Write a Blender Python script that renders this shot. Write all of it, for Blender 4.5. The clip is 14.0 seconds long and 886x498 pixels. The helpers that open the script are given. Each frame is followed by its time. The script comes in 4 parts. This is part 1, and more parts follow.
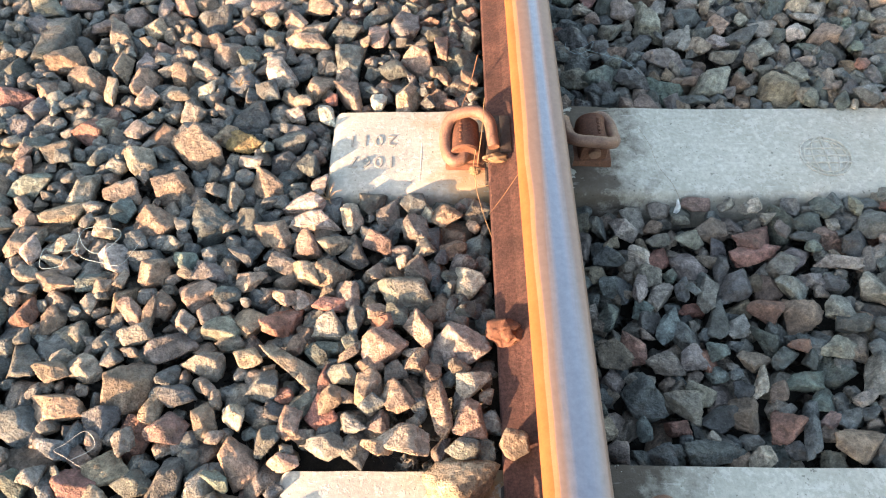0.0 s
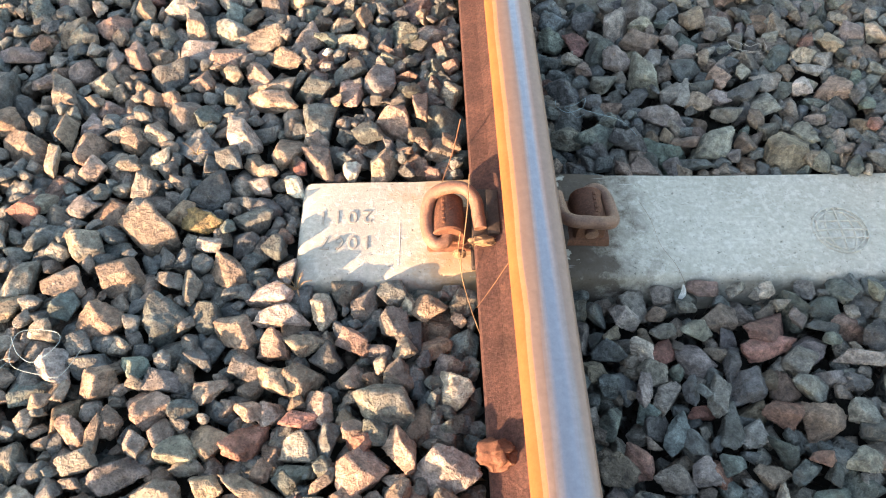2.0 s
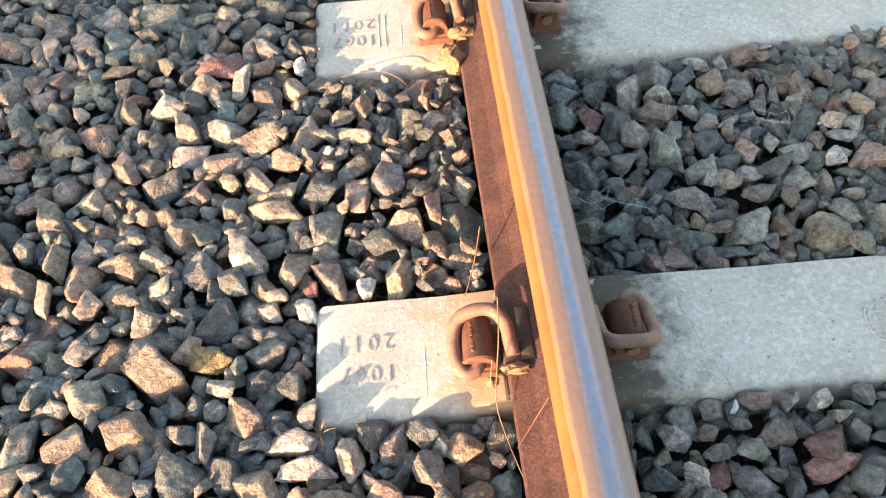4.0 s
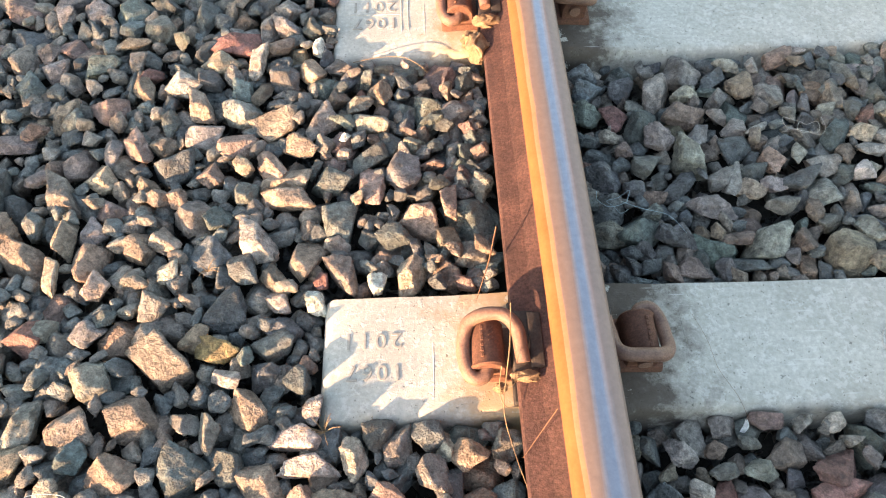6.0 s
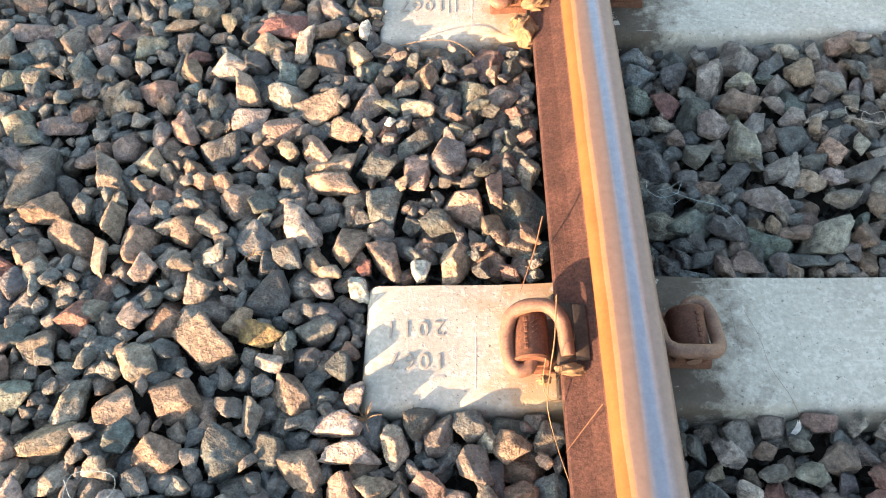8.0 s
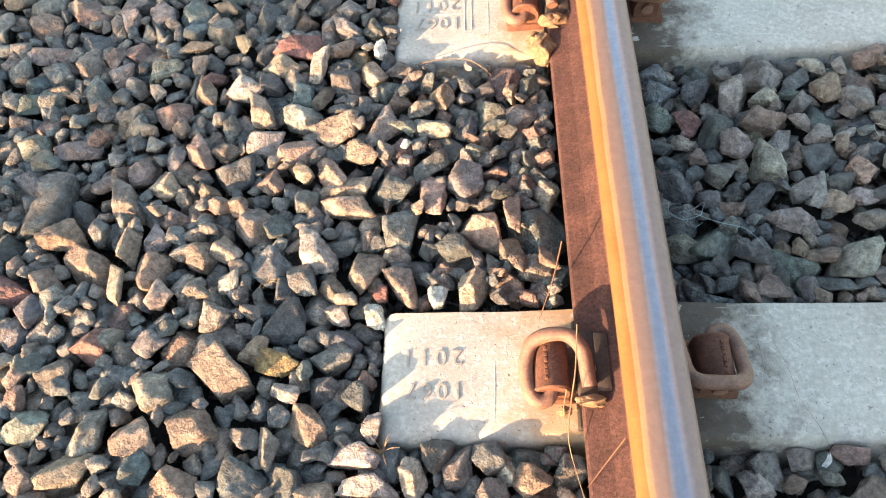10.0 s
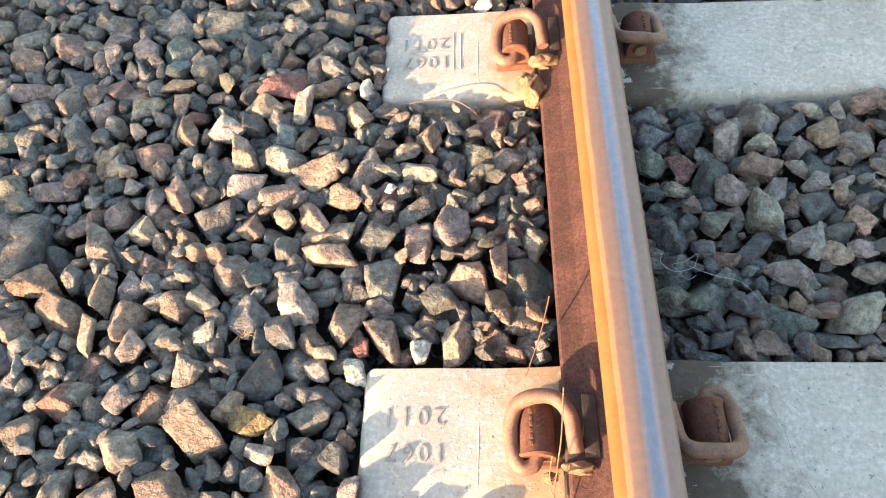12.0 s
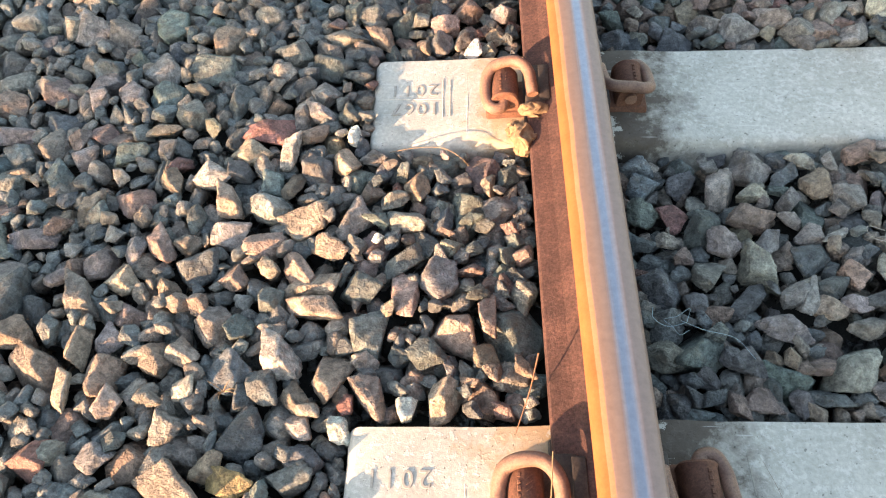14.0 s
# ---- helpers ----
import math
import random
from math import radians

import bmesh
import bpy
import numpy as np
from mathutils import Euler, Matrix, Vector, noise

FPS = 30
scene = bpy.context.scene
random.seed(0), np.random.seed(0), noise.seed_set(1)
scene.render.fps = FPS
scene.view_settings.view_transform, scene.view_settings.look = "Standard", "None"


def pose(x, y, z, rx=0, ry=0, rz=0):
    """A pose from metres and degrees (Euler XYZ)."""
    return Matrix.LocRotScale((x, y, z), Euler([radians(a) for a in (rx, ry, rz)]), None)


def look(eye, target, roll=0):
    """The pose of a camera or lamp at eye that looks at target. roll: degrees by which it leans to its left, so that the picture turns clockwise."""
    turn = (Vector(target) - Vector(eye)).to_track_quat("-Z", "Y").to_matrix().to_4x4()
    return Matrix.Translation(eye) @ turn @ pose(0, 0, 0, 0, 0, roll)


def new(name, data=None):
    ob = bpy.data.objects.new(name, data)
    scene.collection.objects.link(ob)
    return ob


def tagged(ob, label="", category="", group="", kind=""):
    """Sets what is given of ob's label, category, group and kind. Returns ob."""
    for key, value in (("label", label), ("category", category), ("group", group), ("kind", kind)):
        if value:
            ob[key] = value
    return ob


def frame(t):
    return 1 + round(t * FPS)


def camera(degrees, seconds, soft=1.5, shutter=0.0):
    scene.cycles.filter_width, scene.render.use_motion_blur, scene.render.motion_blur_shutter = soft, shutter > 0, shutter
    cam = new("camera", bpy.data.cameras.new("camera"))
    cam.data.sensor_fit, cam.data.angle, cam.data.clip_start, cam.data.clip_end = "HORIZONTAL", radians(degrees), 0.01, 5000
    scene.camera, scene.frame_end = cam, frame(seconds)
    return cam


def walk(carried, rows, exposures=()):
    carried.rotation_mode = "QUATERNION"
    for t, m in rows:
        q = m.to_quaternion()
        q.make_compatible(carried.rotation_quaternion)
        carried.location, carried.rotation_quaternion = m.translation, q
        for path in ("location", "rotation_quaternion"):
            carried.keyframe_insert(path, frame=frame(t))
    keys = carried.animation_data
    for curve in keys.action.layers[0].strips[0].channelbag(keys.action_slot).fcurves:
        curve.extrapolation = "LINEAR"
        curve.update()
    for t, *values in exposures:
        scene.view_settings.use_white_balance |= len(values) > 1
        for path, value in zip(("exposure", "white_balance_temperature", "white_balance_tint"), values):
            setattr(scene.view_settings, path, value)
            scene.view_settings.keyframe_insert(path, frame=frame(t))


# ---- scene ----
cam = camera(63.8, 14.0, soft=1.1)
PATH = [
    (0, (0.049, 0.159, 0.791), (-0.003, 1.263, -0.875), -2.5),
    (0.5, (0.048, 0.193, 0.792), (-0.003, 1.306, -0.869), -1.9),
    (1, (0.046, 0.226, 0.79), (-0.01, 1.34, -0.87), -2.2),
    (1.5, (0.042, 0.266, 0.788), (-0.011, 1.375, -0.875), -2.1),
    (2, (0.044, 0.318, 0.777), (0.051, 1.408, -0.9), -0.7),
    (2.5, (0.036, 0.374, 0.792), (0.029, 1.424, -0.911), -2.8),
    (3, (0.034, 0.43, 0.802), (0.044, 1.525, -0.872), -4.4),
    (3.2, (0.03, 0.449, 0.806), (0.052, 1.546, -0.867), -4.7),
    (5.3, (0.0, 0.518, 0.807), (0.036, 1.524, -0.921), -1.6),
    (5.5, (0.003, 0.526, 0.807), (0.043, 1.524, -0.926), -1.2),
    (6, (0.005, 0.531, 0.811), (0.01, 1.538, -0.917), -1.8),
    (6.5, (0.005, 0.536, 0.807), (-0.024, 1.52, -0.934), -3.1),
    (7, (0.001, 0.544, 0.805), (-0.05, 1.503, -0.949), -4.0),
    (7.5, (-0.003, 0.542, 0.805), (-0.089, 1.508, -0.945), -5.2),
    (9.8, (-0.004, 0.575, 0.808), (-0.129, 1.516, -0.953), -7.6),
    (10, (-0.003, 0.579, 0.807), (-0.155, 1.543, -0.938), -9.1),
    (10.5, (-0.001, 0.594, 0.806), (-0.162, 1.566, -0.934), -8.8),
    (11, (0.005, 0.608, 0.801), (-0.155, 1.588, -0.935), -8.7),
    (11.5, (0.012, 0.624, 0.797), (-0.137, 1.607, -0.939), -8.1),
    (12, (0.016, 0.635, 0.799), (-0.137, 1.636, -0.926), -8.5),
    (12.5, (0.021, 0.648, 0.801), (-0.125, 1.672, -0.91), -7.7),
    (13, (0.025, 0.659, 0.799), (-0.099, 1.719, -0.892), -6.1),
    (13.5, (0.022, 0.666, 0.802), (-0.115, 1.737, -0.882), -7.2),
    (14, (0.022, 0.67, 0.797), (-0.11, 1.741, -0.887), -6.8),
]
walk(cam, [(t, look(eye, target, roll)) for t, eye, target, roll in PATH], [(0.0, 2.6, 7700, 14), (14.0, 2.6, 7700, 14)])

# ---- daylight: low warm sun behind and left, clear sky ----
SUN_EL, SUN_AZ = 10.0, 219.0        # elevation; direction towards the sun, degrees counterclockwise from +x
world = bpy.data.worlds.new("sky")
scene.world = world
world.use_nodes = True
wn = world.node_tree.nodes
sky = wn.new("ShaderNodeTexSky")
sky.sky_type, sky.sun_disc = "NISHITA", False
sky.sun_elevation, sky.sun_rotation = radians(SUN_EL), radians(90 - SUN_AZ)
wn["Background"].inputs["Strength"].default_value = 0.15
world.node_tree.links.new(sky.outputs["Color"], wn["Background"].inputs["Color"])
sun = new("sun", bpy.data.lights.new("sun", "SUN"))
sun.data.energy, sun.data.angle, sun.data.color = 4.1, radians(0.6), (1.0, 0.66, 0.45)
to_sun = Vector((math.cos(radians(SUN_AZ)) * math.cos(radians(SUN_EL)), math.sin(radians(SUN_AZ)) * math.cos(radians(SUN_EL)), math.sin(radians(SUN_EL))))
sun.matrix_basis = look(to_sun * 20, (0, 0, 0))


# ---- materials ----
def material(name, rough=0.8, metal=0.0):
    m = bpy.data.materials.new(name)
    m.use_nodes = True
    b = m.node_tree.nodes["Principled BSDF"]
    b.inputs["Roughness"].default_value, b.inputs["Metallic"].default_value = rough, metal
    return m, m.node_tree.nodes, m.node_tree.links, b


def tex(n, l, scale, detail=6.0, rough=0.6, vec=None, kind="Object"):
    t = n.new("ShaderNodeTexNoise")
    t.inputs["Scale"].default_value, t.inputs["Detail"].default_value, t.inputs["Roughness"].default_value = scale, detail, rough
    if vec is None:
        vec = n.new("ShaderNodeTexCoord").outputs[kind]
    l.new(vec, t.inputs["Vector"])
    return t.outputs["Fac"]


def ramp(n, l, fac, *stops, interp="LINEAR"):
    r = n.new("ShaderNodeValToRGB")
    r.color_ramp.interpolation = interp
    e = r.color_ramp.elements
    e[0].position, e[0].color = stops[0][0], (*stops[0][1], 1)
    e[1].position, e[1].color = stops[-1][0], (*stops[-1][1], 1)
    for p, c in stops[1:-1]:
        e.new(p).color = (*c, 1)
    l.new(fac, r.inputs["Fac"])
    return r.outputs["Color"]


def mix(n, l, a, b, fac, mode="MIX"):
    x = n.new("ShaderNodeMix")
    x.data_type, x.blend_type = "RGBA", mode
    for sock, v in ((x.inputs[0], fac), (x.inputs[6], a), (x.inputs[7], b)):
        if isinstance(v, (int, float)):
            sock.default_value = v
        elif isinstance(v, tuple):
            sock.default_value = (*v, 1)
        else:
            l.new(v, sock)
    return x.outputs[2]


def bump(n, l, b, height, strength, distance):
    u = n.new("ShaderNodeBump")
    u.inputs["Strength"].default_value, u.inputs["Distance"].default_value = strength, distance
    l.new(height, u.inputs["Height"])
    l.new(u.outputs["Normal"], b.inputs["Normal"])
    return u


def g(v):
    return (v, v, v)


def stone_material(name, joined):
    """Crushed rock. Tint per stone: from the object's colour, or per island where the stones are joined."""
    m, n, l, b = material(name, 0.82)
    geo = n.new("ShaderNodeNewGeometry")
    co = geo.outputs["Position"]
    if joined:
        tint = ramp(n, l, geo.outputs["Random Per Island"],
                    (0.0, (0.12, 0.135, 0.138)), (0.22, (0.18, 0.198, 0.192)), (0.42, (0.245, 0.235, 0.215)), (0.58, (0.265, 0.21, 0.172)), (0.72, (0.15, 0.175, 0.17)), (0.84, (0.31, 0.25, 0.195)), (0.93, (0.195, 0.22, 0.205)), (1.0, (0.37, 0.315, 0.255)))
    else:
        tint = n.new("ShaderNodeObjectInfo").outputs["Color"]
    big = tex(n, l, 38, 4, 0.55, co)
    chip = tex(n, l, 120, 5, 0.6, co)
    fine = tex(n, l, 420, 5, 0.65, co)
    c = mix(n, l, tint, ramp(n, l, big, (0.33, g(0.66)), (0.67, g(1.28))), 1.0, "MULTIPLY")
    c = mix(n, l, c, ramp(n, l, chip, (0.33, g(0.54)), (0.67, g(1.45))), 1.0, "MULTIPLY")
    c = mix(n, l, c, ramp(n, l, fine, (0.34, g(0.72)), (0.66, g(1.26))), 1.0, "MULTIPLY")
    # brown weathering rind, and pale mineral flecks
    rind = ramp(n, l, tex(n, l, 31, 6, 0.65, co), (0.52, g(0.0)), (0.66, g(1.0)))
    c = mix(n, l, c, (0.23, 0.15, 0.095), mix(n, l, g(0.0), rind, 0.25))
    fleck = ramp(n, l, tex(n, l, 260, 3, 0.6, co), (0.66, g(0.0)), (0.74, g(1.0)))
    c = mix(n, l, c, (0.40, 0.36, 0.30), mix(n, l, g(0.0), fleck, 0.4))
    l.new(c, b.inputs["Base Color"])
    l.new(ramp(n, l, chip, (0.3, g(0.62)), (0.75, g(0.9))), b.inputs["Roughness"])
    bump(n, l, b, mix(n, l, chip, fine, 0.3), 1.0, 0.017)
    return m


STONE, STONE_FILL = stone_material("crushed_rock", False), stone_material("crushed_rock_bed", True)


def calc(n, l, op, *vals):
    x = n.new("ShaderNodeMath")
    x.operation = op
    for sock, v in zip(x.inputs, vals):
        if isinstance(v, (int, float)):
            sock.default_value = v
        else:
            l.new(v, sock)
    return x.outputs[0]


def concrete(name):
    m, n, l, b = material(name, 0.86)
    co = n.new("ShaderNodeTexCoord").outputs["Object"]
    c = ramp(n, l, tex(n, l, 9, 6, 0.6, co), (0.3, (0.385, 0.372, 0.322)), (0.7, (0.505, 0.488, 0.432)))
    c = mix(n, l, c, ramp(n, l, tex(n, l, 150, 6, 0.7, co), (0.3, g(0.76)), (0.7, g(1.16))), 1.0, "MULTIPLY")
    # thin scaled skin: paler flakes and worn grey-green hollows
    flake = ramp(n, l, tex(n, l, 75, 4, 0.7, co), (0.54, g(0.0)), (0.60, g(1.0)))
    c = mix(n, l, c, (0.63, 0.62, 0.58), mix(n, l, g(0.0), flake, 0.30))
    stain = ramp(n, l, tex(n, l, 22, 5, 0.65, co), (0.54, g(0.0)), (0.74, g(1.0)))
    c = mix(n, l, c, (0.33, 0.32, 0.27), mix(n, l, g(0.0), stain, 0.5))
    # grease and brake dust on the gauge side of the rail, ochre rust wash on the field side
    sep = n.new("ShaderNodeSeparateXYZ")
    l.new(co, sep.inputs[0])
    x = sep.outputs["X"]
    wob = calc(n, l, "MULTIPLY", calc(n, l, "SUBTRACT", tex(n, l, 26, 6, 0.72, co), 0.5), 0.26)
    grease = ramp(n, l, calc(n, l, "ADD", calc(n, l, "SUBTRACT", x, 0.19), wob), (0.0, g(0.0)), (0.002, g(0.95)), (0.064, g(0.88)), (0.09, g(0.5)), (0.14, g(0.0)))
    c = mix(n, l, c, (0.058, 0.040, 0.028), grease)
    wash = ramp(n, l, calc(n, l, "ADD", calc(n, l, "SUBTRACT", 0.11, x), wob), (0.0, g(0.0)), (0.012, g(0.85)), (0.07, g(0.55)), (0.12, g(0.0)))
    c = mix(n, l, c, (0.36, 0.225, 0.105), wash)
    hole = ramp(n, l, tex(n, l, 210, 2, 0.5, co), (0.27, g(0.0)), (0.33, g(1.0)))
    c = mix(n, l, c, hole, 0.5, "MULTIPLY")
    sc = n.new("ShaderNodeMapping")
    sc.inputs["Rotation"].default_value, sc.inputs["Scale"].default_value = (0, 0, 0.5), (14, 160, 1)
    l.new(co, sc.inputs["Vector"])
    scratch = ramp(n, l, tex(n, l, 1.0, 3, 0.5, sc.outputs[0]), (0.66, g(0.0)), (0.72, g(1.0)))
    c = mix(n, l, c, (0.66, 0.65, 0.61), mix(n, l, g(0.0), scratch, 0.35))
    l.new(c, b.inputs["Base Color"])
    bump(n, l, b, mix(n, l, mix(n, l, tex(n, l, 260, 6, 0.7, co), flake, 0.3), hole, 0.4), 0.6, 0.002)
    return m


def rust(name, dark, light, rough=0.85, scale=1.0, metal=0.0, grain=0.34):
    m, n, l, b = material(name, rough, metal)
    co = n.new("ShaderNodeTexCoord").outputs["Object"]
    c = ramp(n, l, tex(n, l, 26 * scale, 6, 0.65, co), (0.3, dark), (0.72, light))
    c = mix(n, l, c, ramp(n, l, tex(n, l, 260 * scale, 5, 0.75, co), (0.32, g(1 - grain * 1.1)), (0.68, g(1 + grain * 0.9))), 1.0, "MULTIPLY")
    l.new(c, b.inputs["Base Color"])
    b.inputs["Specular IOR Level"].default_value = 0.25
    bump(n, l, b, tex(n, l, 330 * scale, 5, 0.75, co), grain * 1.75, 0.0015)
    return m


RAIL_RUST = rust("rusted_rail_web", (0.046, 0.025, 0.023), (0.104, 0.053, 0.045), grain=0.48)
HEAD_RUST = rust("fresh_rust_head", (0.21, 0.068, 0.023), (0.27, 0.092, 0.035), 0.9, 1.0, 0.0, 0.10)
CORNER_RUST = rust("worn_rust_corner", (0.245, 0.115, 0.064), (0.285, 0.142, 0.082), 0.85, 1.0, 0.0, 0.08)
CLIP_RUST = rust("rusted_clip", (0.125, 0.066, 0.05), (0.265, 0.15, 0.105), 0.52, 1.6)
CLIP_RUST.node_tree.nodes["Principled BSDF"].inputs["Specular IOR Level"].default_value = 0.45
IRON_RUST = rust("cast_iron", (0.09, 0.042, 0.03), (0.18, 0.085, 0.055), 0.8, 1.4)
DARK_LINER = rust("dirty_liner", (0.032, 0.028, 0.027), (0.07, 0.056, 0.048), 0.6, 1.2)
CLAY = rust("ochre_clay", (0.13, 0.08, 0.045), (0.30, 0.205, 0.13), 0.95, 4.0)
# near-black so the bed under the stones carries the shade of the gaps
EARTH = rust("gap_shade_grit", (0.02, 0.019, 0.018), (0.05, 0.047, 0.041), 0.95, 1.5)
CONCRETE = concrete("weathered_concrete")


def running_band():
    m, n, l, b = material("polished_top_sky_tint", 0.3, 1.0)
    co = n.new("ShaderNodeTexCoord").outputs["Object"]
    sep = n.new("ShaderNodeSeparateXYZ")
    l.new(co, sep.inputs[0])
    st = n.new("ShaderNodeMapping")
    st.inputs["Scale"].default_value = (260, 3.0, 1)
    l.new(co, st.inputs["Vector"])
    streak = tex(n, l, 1.0, 4, 0.6, st.outputs[0])
    w = n.new("ShaderNodeMath")
    w.operation = "MULTIPLY_ADD"
    l.new(streak, w.inputs[0])
    w.inputs[1].default_value = 0.006
    l.new(sep.outputs["X"], w.inputs[2])
    f = n.new("ShaderNodeMapRange")
    f.inputs["From Min"].default_value, f.inputs["From Max"].default_value = 0.1335, 0.1835
    l.new(w.outputs[0], f.inputs["Value"])
    # the polish and its sky tint widen towards the near end
    wear = n.new("ShaderNodeMapRange")
    wear.inputs["From Min"].default_value, wear.inputs["From Max"].default_value = 0.9, 0.45
    wear.inputs["To Min"].default_value, wear.inputs["To Max"].default_value = 1.0, 0.45
    l.new(sep.outputs["Y"], wear.inputs["Value"])
    x = calc(n, l, "MULTIPLY_ADD", calc(n, l, "SUBTRACT", f.outputs[0], 0.38), wear.outputs[0], 0.38)
    # bluish middle stops put the sky's reflection into the metal's colour
    c = ramp(n, l, x, (0.0, (0.155, 0.103, 0.083)), (0.22, (0.19, 0.138, 0.118)), (0.33, (0.31, 0.335, 0.385)), (0.44, (0.31, 0.335, 0.385)), (0.58, (0.235, 0.162, 0.14)), (1.0, (0.19, 0.125, 0.103)))
    c = mix(n, l, c, ramp(n, l, tex(n, l, 120, 6, 0.7, co), (0.3, g(0.86)), (0.7, g(1.1))), 1.0, "MULTIPLY")
    l.new(c, b.inputs["Base Color"])
    l.new(ramp(n, l, x, (0.0, g(0.6)), (0.20, g(0.5)), (0.33, g(0.36)), (0.44, g(0.36)), (0.58, g(0.5)), (1.0, g(0.6))), b.inputs["Roughness"])
    l.new(ramp(n, l, x, (0.0, g(0.15)), (0.20, g(0.3)), (0.33, g(0.95)), (0.44, g(0.95)), (0.58, g(0.22)), (1.0, g(0.1))), b.inputs["Metallic"])
    return m


BAND = running_band()


def plain(name, col, rough=0.7):
    m, n, l, b = material(name, rough)
    c = ramp(n, l, tex(n, l, 180, 4, 0.6), (0.3, tuple(v * 0.75 for v in col)), (0.7, tuple(min(1, v * 1.2) for v in col)))
    l.new(c, b.inputs["Base Color"])
    return m


STRAW, TWIG = plain("dry_straw", (0.25, 0.165, 0.088)), plain("dry_twig", (0.17, 0.085, 0.045))
THREAD_BLUE, THREAD_WHITE = plain("faded_blue_nylon", (0.30, 0.42, 0.46), 0.5), plain("white_nylon", (0.42, 0.41, 0.38), 0.5)
# darker than the concrete: grime, plus relief shade put into the colour
DIGIT_TONE = plain("cast_digit_grime_and_shade", (0.32, 0.305, 0.268), 0.95)
LEAF = plain("dark_leaf", (0.05, 0.08, 0.03), 0.6)


# ---- mesh helpers ----
def mesh_of(name, bm, *mats, smooth=None):
    me = bpy.data.meshes.new(name)
    bm.normal_update()
    bm.to_mesh(me)
    bm.free()
    for m in mats:
        me.materials.append(m)
    if smooth is not None:
        for p in me.polygons:
            p.use_smooth = True
        me.set_sharp_from_angle(angle=radians(smooth))
    return me


def part(name, bm, mat, parent=None, label="", smooth=35):
    mats = mat if isinstance(mat, tuple) else (mat,)
    ob = new(name, mesh_of(name, bm, *mats, smooth=smooth))
    ob.parent = parent
    if label:
        tagged(ob, label)
    return ob


def block(bm, x0, x1, y0, y1, z0, z1, bevel=0.0, seg=2, taper=0.0):
    vs = [bm.verts.new((x, y, z)) for z in (z0, z1) for x, y in ((x0, y0), (x1, y0), (x1, y1), (x0, y1))]
    for v in vs[4:]:
        v.co.x += taper if v.co.x < (x0 + x1) / 2 else -taper
        v.co.y += taper if v.co.y < (y0 + y1) / 2 else -taper
    fs = [bm.faces.new([vs[i] for i in q]) for q in ((3, 2, 1, 0), (4, 5, 6, 7), (0, 1, 5, 4), (1, 2, 6, 5), (2, 3, 7, 6), (3, 0, 4, 7))]
    if bevel:
        es = list({e for f in fs for e in f.edges})
        bmesh.ops.bevel(bm, geom=es, offset=bevel, segments=seg, profile=0.5, affect="EDGES")
    return bm


def spline(points, n=8):
    p = [Vector(q) for q in points]
    p = [2 * p[0] - p[1]] + p + [2 * p[-1] - p[-2]]
    out = []
    for i in range(1, len(p) - 2):
        for k in range(n):
            t = k / n
            a, b, c, d = p[i - 1:i + 3]
            out.append(0.5 * (2 * b + (c - a) * t + (2 * a - 5 * b + 4 * c - d) * t * t + (3 * b - a - 3 * c + d) * t ** 3))
    return out + [p[-2]]


def tube(bm, points, radius, sides=10, n=8, taper_end=0.0):
    line = spline(points, n)
    up, rings = Vector((0.13, 0.21, 1)).normalized(), []
    for i, q in enumerate(line):
        d = (line[min(i + 1, len(line) - 1)] - line[max(i - 1, 0)]).normalized()
        u = (up - d * up.dot(d)).normalized()
        up, w = u, d.cross(u)
        r = radius * (1 - taper_end * i / (len(line) - 1))
        rings.append([bm.verts.new(q + r * (math.cos(2 * math.pi * k / sides) * u + math.sin(2 * math.pi * k / sides) * w)) for k in range(sides)])
    for a, b in zip(rings, rings[1:]):
        for k in range(sides):
            bm.faces.new((a[k], a[(k + 1) % sides], b[(k + 1) % sides], b[k]))
    bm.faces.new(rings[0][::-1])
    bm.faces.new(rings[-1])
    bmesh.ops.recalc_face_normals(bm, faces=bm.faces)
    return bm


def empty(name, x=0, y=0, z=0):
    ob = new(name)
    ob.matrix_basis = pose(x, y, z)
    return ob


def roughen(bm, amount, freq, seed=0):
    for v in bm.verts:
        q = v.co * freq + Vector((seed * 7.1, seed * 3.3, seed))
        v.co += amount * noise.noise_vector(q)
    return bm


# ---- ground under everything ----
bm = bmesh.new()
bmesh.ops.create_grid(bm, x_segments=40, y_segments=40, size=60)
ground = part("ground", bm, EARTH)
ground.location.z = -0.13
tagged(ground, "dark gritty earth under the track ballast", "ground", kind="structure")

# ---- sleepers ----
SLEEPERS = [(0.225, 0.389), (0.778, 0.936), (1.357, 1.536)]     # near and far top edge
SEAT_Y = [0.305, 0.852, 1.440]
RAIL_X, RAIL_TURN = 0.1425, 0.75      # rail's middle beside the second seat; it runs 0.75 degrees off the y axis


def rail_x(y):
    return RAIL_X - math.tan(radians(RAIL_TURN)) * (y - 0.9)


